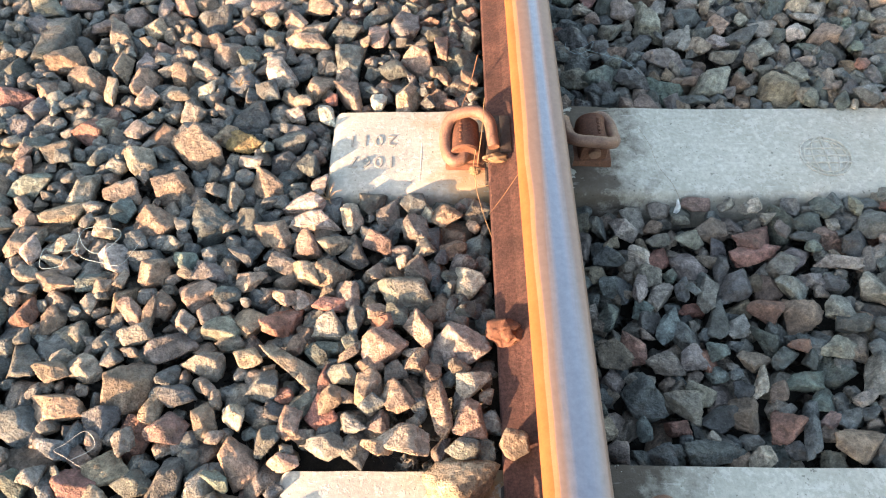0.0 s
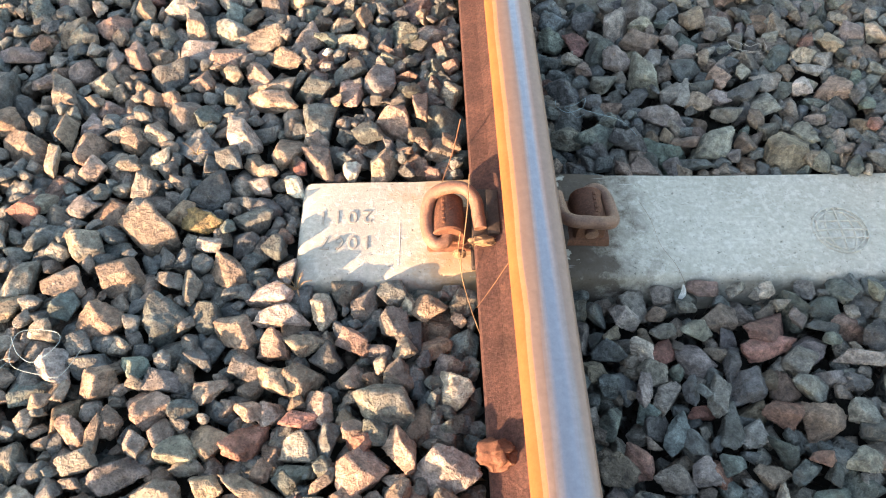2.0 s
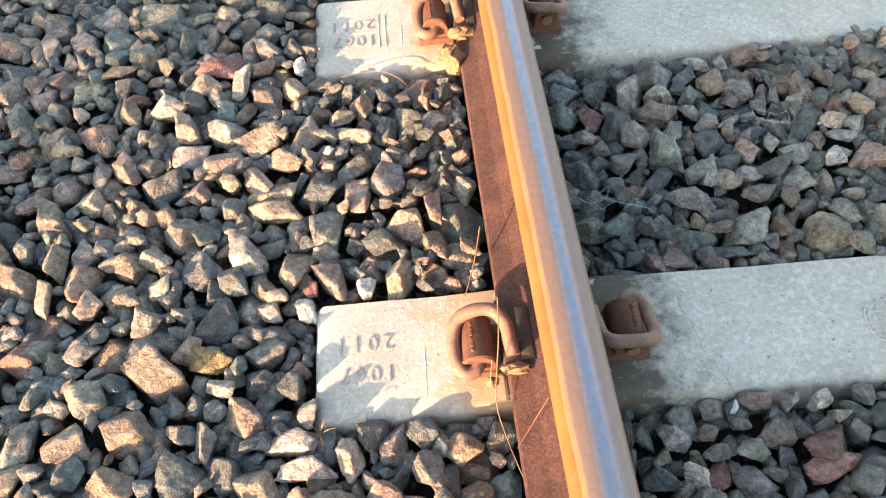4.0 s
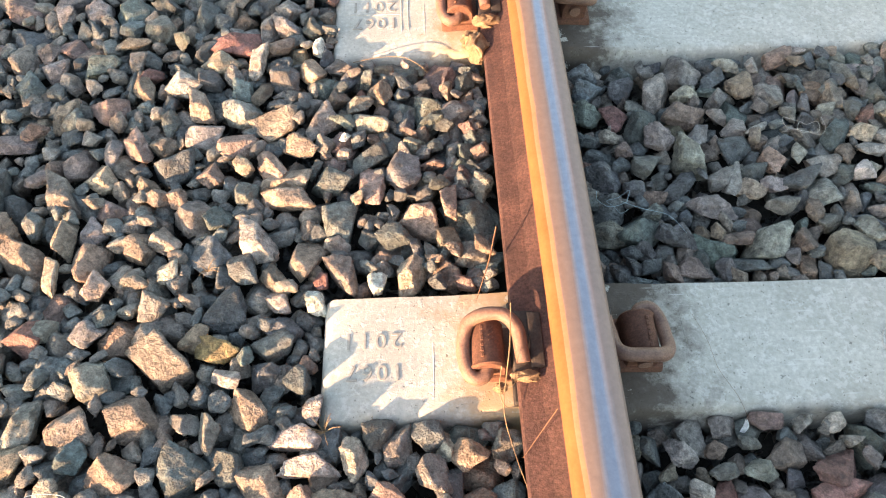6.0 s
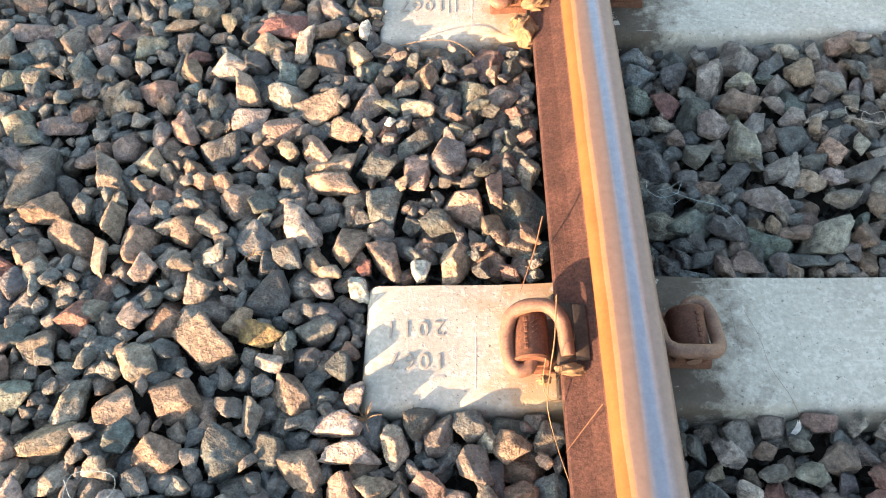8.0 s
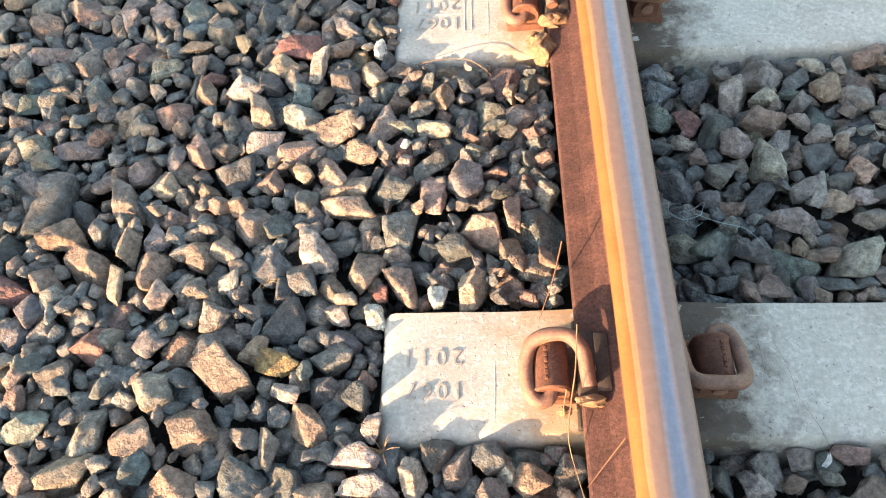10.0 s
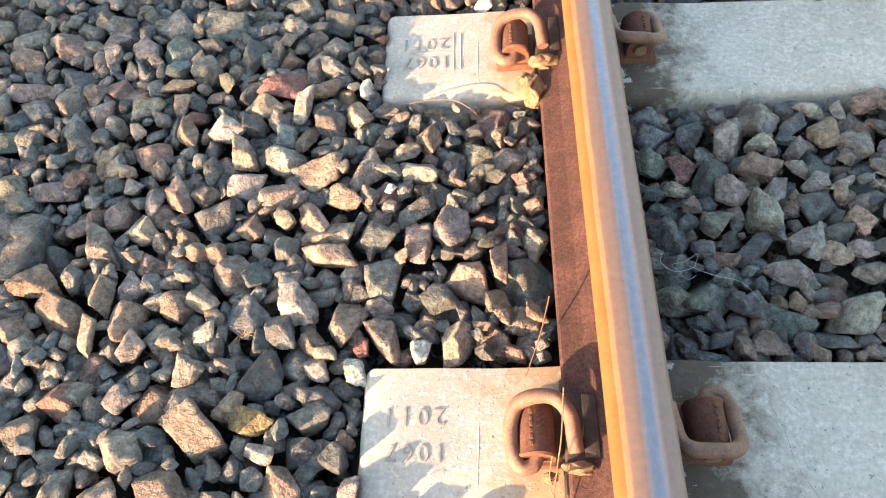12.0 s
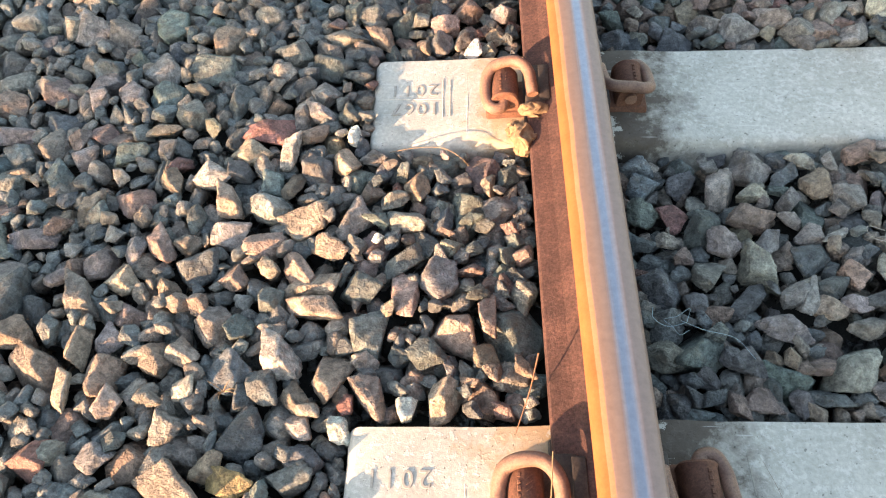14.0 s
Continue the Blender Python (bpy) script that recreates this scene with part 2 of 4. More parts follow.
def digits(text, x, y, height, width, parent):
    """Digits cast upside down, one mesh each, read from the far side."""
    for k, ch in enumerate(text):
        cu = bpy.data.curves.new("digit", "FONT")
        cu.body, cu.size, cu.extrude, cu.align_x, cu.align_y = ch, height * 1.38, 0.0003, "CENTER", "CENTER"
        cu.bevel_depth, cu.bevel_resolution = 0.0003, 1
        tmp = new("digit", cu)
        bpy.context.view_layer.update()
        me = bpy.data.meshes.new_from_object(tmp.evaluated_get(bpy.context.evaluated_depsgraph_get()))
        bpy.data.objects.remove(tmp)
        me.materials.append(DIGIT_TONE)
        ob = new("cast_digit", me)
        ob.parent = parent
        ob.matrix_basis = pose(x + width * (0.375 - 0.25 * k), y, 0.0004, 0, 0, 180)
        tagged(ob, "digit %s cast upside down in the concrete" % ch)


def sleeper(y0, y1, seat, seed):
    top = empty("concrete_sleeper", 0, 0, 0)
    shift = 0.008 if seed == 1 else -0.003
    bm = bmesh.new()
    x0, x1, deep, flare = -0.151 + shift, 1.62, -0.17, 0.035
    rows = [x0, 0.0, 0.06, 0.22, 0.30, 0.42, 0.8, x1]
    ztop = [0.0, 0.0, 0.001, 0.001, -0.004, -0.008, -0.010, -0.008]
    secs = []
    for i, (x, z) in enumerate(zip(rows, ztop)):
        out = -0.032 if i == 0 else (0.03 if i == len(rows) - 1 else 0)
        secs.append([bm.verts.new(q) for q in ((x + out, y0 - flare, deep), (x, y0, z), (x, y1 + (0.007 if x > 0.1 else -0.001), z), (x + out, y1 + flare, deep))])
    for a, b in zip(secs, secs[1:]):
        for k in range(4):
            bm.faces.new((a[k], a[(k + 1) % 4], b[(k + 1) % 4], b[k]))
    bm.faces.new(secs[0][::-1])
    bm.faces.new(secs[-1])
    bmesh.ops.recalc_face_normals(bm, faces=bm.faces)
    crisp = [e for e in bm.edges if all(v.co.z > -0.05 and v.co.y > (y0 + y1) / 2 for v in e.verts) and abs(e.verts[0].co.y - e.verts[1].co.y) < 1e-6]
    tops = [e for e in bm.edges if e not in crisp and all(v.co.z > -0.05 for v in e.verts) and (abs(e.verts[0].co.y - e.verts[1].co.y) < 1e-6 or e.verts[0].co.x < -0.13)]
    ends = [e for e in bm.edges if e not in tops and all(v.co.x < -0.13 for v in e.verts) and abs(e.verts[0].co.z - e.verts[1].co.z) > 0.05]
    bmesh.ops.bevel(bm, geom=tops + ends, offset=0.011, segments=3, profile=0.5, affect="EDGES")
    long = [e for e in bm.edges if e.calc_length() > 0.05]
    bmesh.ops.subdivide_edges(bm, edges=long, cuts=3, use_grid_fill=True)
    roughen(bm, 0.0013, 22, seed)
    part("beam", bm, CONCRETE, top)
    # shallow cast ridges either side of the rail seat
    for x, w in ((-0.010, 0.0013), (0.300, 0.0014)):
        bm = bmesh.new()
        tube(bm, [(x, y0 + 0.022, -0.0011 if x < 0.1 else -0.0052), (x + 0.001, seat, -0.0010 if x < 0.1 else -0.0050), (x, y1 - 0.02, -0.0013 if x < 0.1 else -0.0052)], w, 6, 5)
        part("cast_ridge", bm, CONCRETE, top)
    tagged(top, "weathered pale grey concrete railway sleeper with cast digits, bedded in ballast", "sleeper", "sleepers under the rail")
    return top


sleepers = [sleeper(a, b, c, i) for i, ((a, b), c) in enumerate(zip(SLEEPERS, SEAT_Y))]
digits("2011", -0.083, 0.877, 0.021, 0.079, sleepers[1])
digits("1067", -0.080, 0.836, 0.020, 0.073, sleepers[1])
digits("2011", -0.092, 1.470, 0.024, 0.079, sleepers[2])
digits("1067", -0.088, 1.431, 0.024, 0.076, sleepers[2])
for pts in ([(-0.141, 1.488, 0), (-0.141, 1.452, 0), (-0.047, 1.450, 0)], [(-0.047, 1.492, 0), (-0.046, 1.412, 0)], [(-0.036, 1.490, 0), (-0.035, 1.414, 0)]):
    bm = bmesh.new()
    for a, b in zip(pts, pts[1:]):
        tube(bm, [Vector(a) - Vector((0, 0, 0.0003)), Vector(b) - Vector((0, 0, 0.0003))], 0.0008, 6, 2)
    part("cast_frame_line", bm, CONCRETE, sleepers[2])
# round cast maker's sign on the first sleeper, drawn as plain rings
bm = bmesh.new()
ring = lambda r, sx: [(0.578 + r * sx * math.cos(a * math.pi / 8), 0.848 + r * math.sin(a * math.pi / 8), -0.0078) for a in range(17)]
for r, sx in ((0.036, 1), (0.036, 0.5), (0.030, 1.02)):
    tube(bm, ring(r, sx), 0.0014, 6, 3)
for dy, w in ((0.0, 0.036), (-0.013, 0.033), (0.014, 0.030)):
    tube(bm, [(0.578 - w, 0.848 + dy, -0.0075), (0.578, 0.8485 + dy, -0.0075), (0.578 + w, 0.848 + dy, -0.0075)], 0.0014, 6, 3)
tube(bm, [(0.578, 0.812, -0.0075), (0.579, 0.848, -0.0075), (0.578, 0.884, -0.0075)], 0.0013, 6, 3)
part("cast_round_sign", bm, CONCRETE, sleepers[1])

# ---- rail ----
HEAD_TOP, FOOT_Z = 0.152, 0.012


def rail():
    low = [(0.054, 0), (0.0565, 0.002), (0.0565, 0.009), (0.054, 0.0115), (0.030, 0.0185), (0.014, 0.0265), (0.009, 0.035), (0.0068, 0.05), (0.0068, 0.085), (0.009, 0.098), (0.014, 0.103)]
    left = low + [(0.0255, 0.1085), (0.0273, 0.1105), (0.0279, 0.114), (0.0274, 0.1255), (0.0267, 0.1288), (0.0251, 0.1316), (0.0227, 0.1339), (0.0199, 0.1356), (0.0176, 0.1368), (0.0152, 0.1377), (0.0130, 0.1385), (0.0, 0.1398)]
    right = low + [(0.0315, 0.1085), (0.0338, 0.1105), (0.0345, 0.114), (0.0335, 0.1270), (0.0300, 0.1335), (0.0240, 0.1372), (0.0150, 0.1390)]
    prof = [(RAIL_X - x, FOOT_Z + z) for x, z in left] + [(RAIL_X + x, FOOT_Z + z) for x, z in right[::-1]]
    n, steps = len(prof), 240
    top = empty("rail", 0, 0, 0)
    top.matrix_basis = Matrix.Translation((RAIL_X, 0.9, 0)) @ pose(0, 0, 0, 0, 0, RAIL_TURN) @ Matrix.Translation((-RAIL_X, -0.9, 0))

    def strip(name, low, high, mats, label):
        bm = bmesh.new()
        rings = []
        for k in range(steps + 1):
            y = -0.9 + 3.6 * k / steps
            rings.append([bm.verts.new((x + (0.0003 * math.sin(41 * y) + 0.0011 * noise.noise(Vector((y * 19, 1.7, 0))) + 0.0006 * noise.noise(Vector((y * 55, 4.1, 0))) if 0.1345 < z - FOOT_Z < 0.1386 and x < RAIL_X else 0), y, z)) for x, z in prof])
        for a, b in zip(rings, rings[1:]):
            for k in range(n):
                x = (prof[k][0] + prof[(k + 1) % n][0]) / 2 - RAIL_X
                z = (prof[k][1] + prof[(k + 1) % n][1]) / 2 - FOOT_Z
                if not low <= z < high:
                    continue
                f = bm.faces.new((a[k], b[k], b[(k + 1) % n], a[(k + 1) % n]))
                if len(mats) > 1:
                    f.material_index = 0 if z > 0.1378 or x > 0.0 and z > 0.112 else 2 if z > 0.1361 else 1
        bmesh.ops.delete(bm, geom=[v for v in bm.verts if not v.link_faces], context="VERTS")
        bmesh.ops.recalc_face_normals(bm, faces=bm.faces)
        return part(name, bm, mats, top, label, smooth=26)

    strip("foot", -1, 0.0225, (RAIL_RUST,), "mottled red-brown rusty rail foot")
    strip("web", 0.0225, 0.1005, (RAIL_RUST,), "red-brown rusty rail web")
    strip("head", 0.1005, 1, (BAND, HEAD_RUST, CORNER_RUST), "polished top tinted with blue sky reflection, bright orange rusty edge")
    return tagged(top, "rusty steel rail with polished running surface on concrete sleepers", "rail")


rail()


# ---- fastenings ----
def spring_clip(square):
    """Spring clip in its own space: origin at the middle of the housing, rail towards +x."""
    bm = bmesh.new()
    pts = [(0, 0.036, 0.027), (0, -0.004, 0.027), (0, -0.024, 0.027), (-0.006, -0.036, 0.026), (-0.018, -0.037, 0.026), (-0.0265, -0.020, 0.027), (-0.028, 0.006, 0.032),
           (-0.021, 0.025, 0.042), (-0.002, 0.032, 0.050), (0.020, 0.029, 0.053), (0.034, 0.013, 0.051), (0.038, -0.010, 0.046), (0.040, -0.026, 0.041)]
    if square:
        pts[5:] = [(-0.027, -0.022, 0.027), (-0.0285, 0.002, 0.031), (-0.027, 0.021, 0.038), (-0.017, 0.030, 0.045), (0.004, 0.0315, 0.050), (0.024, 0.031, 0.052), (0.036, 0.022, 0.050), (0.040, 0.0, 0.045), (0.041, -0.020, 0.040)]
    tube(bm, pts, 0.0084, 14, 7)
    return bm


def fastening(y, side, turn, seed, lean=0.0):
    """Housing cast into the sleeper, spring clip and liner. side -1: left of the rail."""
    x = rail_x(y) - 0.0885 if side < 0 else rail_x(y) + 0.0935
    base = empty("rail_fastening", x, y, 0)
    base.matrix_basis = pose(x, y, 0, 0, 0, turn)
    bm = bmesh.new()
    block(bm, -0.030, 0.034, -0.036, 0.036, -0.02, 0.011, 0.004, 2, 0.003)
    n = 14
    rings = []
    for yy, r in ((-0.029, 0.0195), (-0.0265, 0.0215), (-0.023, 0.0198), (0.026, 0.0202), (0.030, 0.0175)):
        rings.append([bm.verts.new((r * math.cos(math.pi * (k / (n - 1))), yy, 0.026 + r * math.sin(math.pi * (k / (n - 1))) * 1.0)) for k in range(n)] +
                     [bm.verts.new((-r, yy, 0.004)), bm.verts.new((r, yy, 0.004))])
    for a, b in zip(rings, rings[1:]):
        for k in range(len(a)):
            bm.faces.new((a[k], b[k], b[(k + 1) % len(a)], a[(k + 1) % len(a)]))
    bm.faces.new(rings[0][::-1])
    bm.faces.new(rings[-1])
    bmesh.ops.recalc_face_normals(bm, faces=bm.faces)
    roughen(bm, 0.0012, 60, seed)
    part("cast_housing", bm, IRON_RUST, base, "rusty cast iron shoulder", smooth=40)
    for k in range(6):
        bm = bmesh.new()
        block(bm, -0.0085, -0.0045, -0.019 + k * 0.0068, -0.0148 + k * 0.0068 + 0.001 * (k % 2), 0.0435, 0.0472 - 0.0006 * (k % 3), 0.0006, 1)
        part("raised_mark", bm, IRON_RUST, base)
    for k in range(3):
        bm = bmesh.new()
        tube(bm, [(0.0015, 0.001 + k * 0.0062, 0.0462), (0.0075, 0.006 + k * 0.0062, 0.0448)], 0.0007, 6, 2)
        part("raised_stroke", bm, IRON_RUST, base)
    clip = part("spring_clip", roughen(spring_clip(side > 0), 0.0006, 90, seed), CLIP_RUST, base, "rust-brown bent steel rod clip", smooth=50)
    clip.rotation_euler.z = radians(lean)
    bm = bmesh.new()
    block(bm, 0.030, 0.058, -0.040, 0.044, 0.006, 0.033, 0.003, 2)
    block(bm, 0.050, 0.0655, -0.030, 0.040, 0.022, 0.0365, 0.002, 2)
    roughen(bm, 0.0012, 55, seed + 3)
    part("liner", bm, DARK_LINER, base, "dark dirty insulating liner")
    return tagged(base, "rusty spring clip in cast housing on the concrete sleeper", "rail clip", "rail fastenings")


for i, y in enumerate(SEAT_Y):
    fastening(y, -1, 0, i)
    fastening(y + 0.006, 1, 180, i + 10)
for y in SEAT_Y:
    bm = bmesh.new()
    block(bm, rail_x(y) - 0.060, rail_x(y) + 0.060, y - 0.065, y + 0.065, 0.0, 0.0125, 0.002, 1)
    tagged(part("rail_pad", bm, DARK_LINER), "dark rubber pad between rail foot and sleeper", "rail pad", "rail pads")


def lump(name, x, y, z, rx, ry, rz, mat, label, category, seed, sub=4, rough=0.38):
    bm = bmesh.new()
    bmesh.ops.create_icosphere(bm, subdivisions=sub, radius=1)
    roughen(bm, rough, 1.7, seed)
    roughen(bm, rough * 0.28, 5.5, seed + 5)
    roughen(bm, rough * 0.1, 14, seed + 9)
    for v in bm.verts:
        v.co = Vector((x + v.co.x * rx, y + v.co.y * ry, z + v.co.z * rz))
    return tagged(part(name, bm, mat, None, smooth=60), label, category)


lump("clay_lump", 0.096, 0.812, 0.034, 0.016, 0.007, 0.006, CLAY, "ochre clay crumbs stuck to the clip toe and rail foot", "clay", 1)
lump("clay_lump", 0.068, 0.806, 0.014, 0.008, 0.006, 0.006, CLAY, "ochre clay crumbs under the clip", "clay", 2)
lump("clay_lump", 0.088, 1.396, 0.030, 0.020, 0.013, 0.010, CLAY, "ochre clay caked on the clip toe", "clay", 4)
lump("clay_lump", 0.060, 1.375, 0.010, 0.013, 0.013, 0.012, CLAY, "ochre clay lump under the clip", "clay", 5)
lump("clay_lump", 0.074, 1.352, 0.015, 0.019, 0.026, 0.020, CLAY, "lump of yellow clay fallen between sleeper and rail foot", "clay", 6)
lump("clay_lump", 0.100, 0.545, 0.030, 0.021, 0.017, 0.012, IRON_RUST, "clod of rusty earth lying on the rail foot", "clay", 7)

# ---- ballast ----
rng = np.random.default_rng(11)


def icosphere(sub):
    bm = bmesh.new()
    bmesh.ops.create_icosphere(bm, subdivisions=sub, radius=1)
    d = np.array([v.co[:] for v in bm.verts])
    f = np.array([[v.index for v in q.verts] for q in bm.faces])
    bm.free()
    return d / np.linalg.norm(d, axis=1)[:, None], f


def rock_points(dirs, planes, sharp, strata, seed, size=None):
    """A broken stone: cleft faces meeting in worn edges, then lumps, chips and bedding steps."""
    total = np.zeros(len(dirs))
    for d, off in planes:
        total += np.clip(dirs @ d / off, 0, None) ** sharp
    pts = dirs * (total ** (-1 / sharp))[:, None]
    size = np.abs(pts).max(axis=0) if size is None else size
    pts *= 1.09 / size
    axis, step = strata
    out = np.empty_like(pts)
    for i, p in enumerate(pts):
        q = Vector(p)
        a = noise.noise(q * 1.5 + Vector((seed * 7.1, 3.0, seed)))
        b = noise.noise(q * 3.4 + Vector((seed, seed * 2.7, 9.0)))
        c = noise.noise(q * 8.5 + Vector((4.0, seed, seed * 1.9)))
        h = p @ axis * 4.2 + 1.3 * a
        ledge = abs((h % 1.0) - 0.5) * 2
        out[i] = p * (1 + 0.11 * a - 0.10 * max(0.0, 0.28 - abs(b)) + 0.035 * c + step * ledge)
    return out, size


SPHERE_FINE, SPHERE_COARSE = icosphere(4), icosphere(3)
SPHERE_LOW = icosphere(2)
ROCKS, ROCK_V = [], []
ROCK_F = SPHERE_COARSE[1]
for k in range(48):
    turn = np.array(Euler(rng.uniform(0, 6.28, 3)).to_matrix())
    planes = []
    for a in range(3):
        for s in (-1, 1):
            d = turn[:, a] * s + rng.normal(0, 0.28, 3)
            planes.append((d / np.linalg.norm(d), rng.uniform(0.55, 0.90)))
    for a in range(int(rng.integers(3, 8))):
        d = rng.normal(size=3)
        planes.append((d / np.linalg.norm(d), rng.uniform(0.68, 0.98)))
    sharp = float(rng.uniform(28, 110))
    d = rng.normal(size=3)
    strata = (d / np.linalg.norm(d), float(rng.choice((0.0, 0.02, 0.05))))
    pts, size = rock_points(SPHERE_FINE[0], planes, sharp, strata, k)
    me = bpy.data.meshes.new("stone")
    me.from_pydata(pts.tolist(), [], SPHERE_FINE[1].tolist())
    me.materials.append(STONE)
    me.polygons.foreach_set("use_smooth", [True] * len(me.polygons))
    ROCKS.append(me)
    ROCK_V.append(rock_points(SPHERE_COARSE[0], planes, sharp, strata, k, size)[0])

X0, X1, Y0, Y1, CELL = -1.25, 1.15, -0.15, 2.1, 0.004
NX, NY = int((X1 - X0) / CELL), int((Y1 - Y0) / CELL)
GX, GY = np.meshgrid(X0 + (np.arange(NX) + 0.5) * CELL, Y0 + (np.arange(NY) + 0.5) * CELL, indexing="ij")


def level(x, y):
    """Height of the ballast's surface."""
    left = 0.0035 + 0.006 * np.exp(-((x + 0.35) / 0.25) ** 2) + 0.026 * np.exp(-((y - 0.45) / 0.22) ** 2 - ((x - 0.0) / 0.12) ** 2)
    right = -0.028 + 0.045 * np.clip((x - 0.25) / 0.45, 0, 1)
    return np.where(x < RAIL_X, left, right) + 0.006 * np.sin(7 * x + 3 * y) * np.sin(5 * y - 2 * x)


T = level(GX, GY)
H = T - 0.085
solid = np.zeros_like(H, bool)
for a, b in SLEEPERS:
    solid |= (GX > -0.15) & (GY > a - 0.006) & (GY < b + 0.006)
solid |= np.abs(GX - (RAIL_X - math.tan(radians(RAIL_TURN)) * (GY - 0.9))) < 0.058
H[solid] = 0.2
OWNER = np.full(H.shape, -1, int)
STONES = []          # rock index, pose matrix, radii, tint or None


def settle(x, y, rot, radii, limit, overlap=0.12, tint=None, z=None):
    """Drop one stone onto the heap at (x, y); it stays if its top keeps below the limit."""
    A = rot @ np.diag(np.square(radii)) @ rot.T
    ex, ey, ez = np.sqrt(A[0, 0]), np.sqrt(A[1, 1]), np.sqrt(A[2, 2])
    i0, i1 = int((x - ex - X0) / CELL), int((x + ex - X0) / CELL) + 1
    j0, j1 = int((y - ey - Y0) / CELL), int((y + ey - Y0) / CELL) + 1
    if i0 < 0 or j0 < 0 or i1 >= NX or j1 >= NY:
        return False
    dx, dy = GX[i0:i1, j0:j1] - x, GY[i0:i1, j0:j1] - y
    B = np.linalg.inv(A)
    b = B[0, 2] * dx + B[1, 2] * dy
    c = B[0, 0] * dx * dx + 2 * B[0, 1] * dx * dy + B[1, 1] * dy * dy - 1
    disc = b * b - B[2, 2] * c
    inside = disc > 0
    if inside.sum() < 4:
        return False
    s = solid[i0:i1, j0:j1] & inside
    if s.sum() > overlap * inside.sum():
        return False
    root = np.sqrt(np.where(inside, disc, 0))
    low, high = (-b - root) / B[2, 2], (-b + root) / B[2, 2]
    use = inside & ~solid[i0:i1, j0:j1]
    if z is None:
        rest = (H[i0:i1, j0:j1] - low)[use]
        z = np.quantile(rest, 0.66) - 0.06 * ez
        if z + ez > limit:
            return False
    top = z + high
    win = use & (top > H[i0:i1, j0:j1])
    if tint is None and win.sum() < 0.3 * use.sum():
        return False
    H[i0:i1, j0:j1][win] = top[win]
    OWNER[i0:i1, j0:j1][win] = len(STONES)
    k = int(rng.integers(len(ROCKS)))
    m = Matrix(rot.tolist()).to_4x4() @ Matrix.Diagonal((*[float(r) for r in radii], 1))
    m.translation = (x, y, float(z))
    STONES.append((k, m, tint))
    return True


def turn_of(yaw, tip, lean):
    return np.array(Euler((radians(tip), radians(lean), radians(yaw))).to_matrix())


GREY, DARK, BROWN, RED, TAN, PALE, WHITE, OCHRE, GREEN = ((0.28, 0.256, 0.226), (0.136, 0.147, 0.143), (0.28, 0.209, 0.165), (0.29, 0.15, 0.12), (0.37, 0.285, 0.215), (0.45, 0.395, 0.33), (0.76, 0.72, 0.65), (0.46, 0.30, 0.13), (0.175, 0.205, 0.192))


def stone(x, y, length, width, yaw=0, tint=GREY, tip=0, rise=0.0, flat=0.62):
    """A stone told apart from the rest: length and width in millimetres, long axis at yaw."""
    t = float(level(np.float64(x), np.float64(y)))
    radii = np.array([length * 1.06, width * 1.06, min(length, width) * flat * 1.35]) / 2000.0
    rot = turn_of(yaw, tip + rng.normal(0, 9), rng.normal(0, 9))
    half = 0.5e-3 * math.hypot(length * math.sin(radians(yaw)), width * math.cos(radians(yaw)))
    for near, far in SLEEPERS:          # lies against a sleeper, not on it
        if x > -0.13 and near < y + half and y - half < far:
            y = max(y, far + 0.008 + 0.9 * half) if y > (near + far) / 2 else min(y, near + 0.004 - 0.9 * half)
    settle(x, y, rot, radii, 9, tint=tint, z=t + 0.009 + rise - radii[2] * 0.8, overlap=0.9)


stone(-0.633, 1.099, 106, 74, 40, DARK)
stone(-0.596, 1.051, 57, 49, 179, BROWN)
stone(-0.546, 1.014, 71, 90, 60, BROWN)
stone(-0.498, 1.036, 56, 34, 105, TAN)
stone(-0.520, 1.107, 52, 56, 179, GREY)
stone(-0.462, 1.132, 49, 57, 179, TAN)
stone(-0.500, 0.974, 57, 24, 105, TAN)
stone(-0.457, 1.004, 60, 65, 45, BROWN)
stone(-0.439, 0.963, 39, 44, 179, TAN)
stone(-0.609, 0.942, 48, 52, 179, DARK)
stone(-0.310, 1.132, 42, 52, 179, BROWN)
stone(-0.206, 1.120, 71, 52, 11, TAN)
stone(-0.332, 1.070, 54, 61, 179, GREY)
stone(-0.395, 1.016, 43, 50, 179, TAN)
stone(-0.362, 1.025, 37, 39, 179, TAN)
stone(-0.352, 0.976, 33, 37, 179, PALE)
stone(-0.242, 1.023, 49, 61, 179, PALE)
stone(-0.180, 1.000, 61, 67, 179, TAN)
stone(-0.091, 1.109, 89, 39, 107, TAN)
stone(-0.043, 1.132, 51, 63, 179, GREY)
stone(-0.021, 1.060, 77, 69, 14, TAN)
stone(0.020, 1.073, 71, 24, 91, BROWN)
stone(-0.129, 1.053, 67, 48, 80, GREEN)
stone(-0.122, 0.973, 51, 54, 179, BROWN)
stone(-0.078, 0.958, 26, 32, 179, WHITE)
stone(-0.041, 0.968, 51, 53, 179, TAN)
stone(-0.159, 0.934, 32, 31, 179, WHITE)
stone(-0.202, 0.932, 48, 38, 144, PALE)
stone(-0.252, 0.983, 56, 38, 135, DARK)
stone(-0.268, 0.929, 59, 63, 179, DARK)
stone(-0.300, 0.889, 37, 37, 179, TAN)
stone(-0.275, 0.866, 54, 33, 179, OCHRE)
stone(-0.261, 0.832, 45, 28, 151, PALE)
stone(-0.237, 0.859, 35, 19, 98, GREEN)
stone(-0.207, 0.873, 54, 40, 179, DARK)
stone(-0.337, 0.851, 82, 60, 151, BROWN)
stone(-0.416, 0.834, 54, 52, 179, GREY)
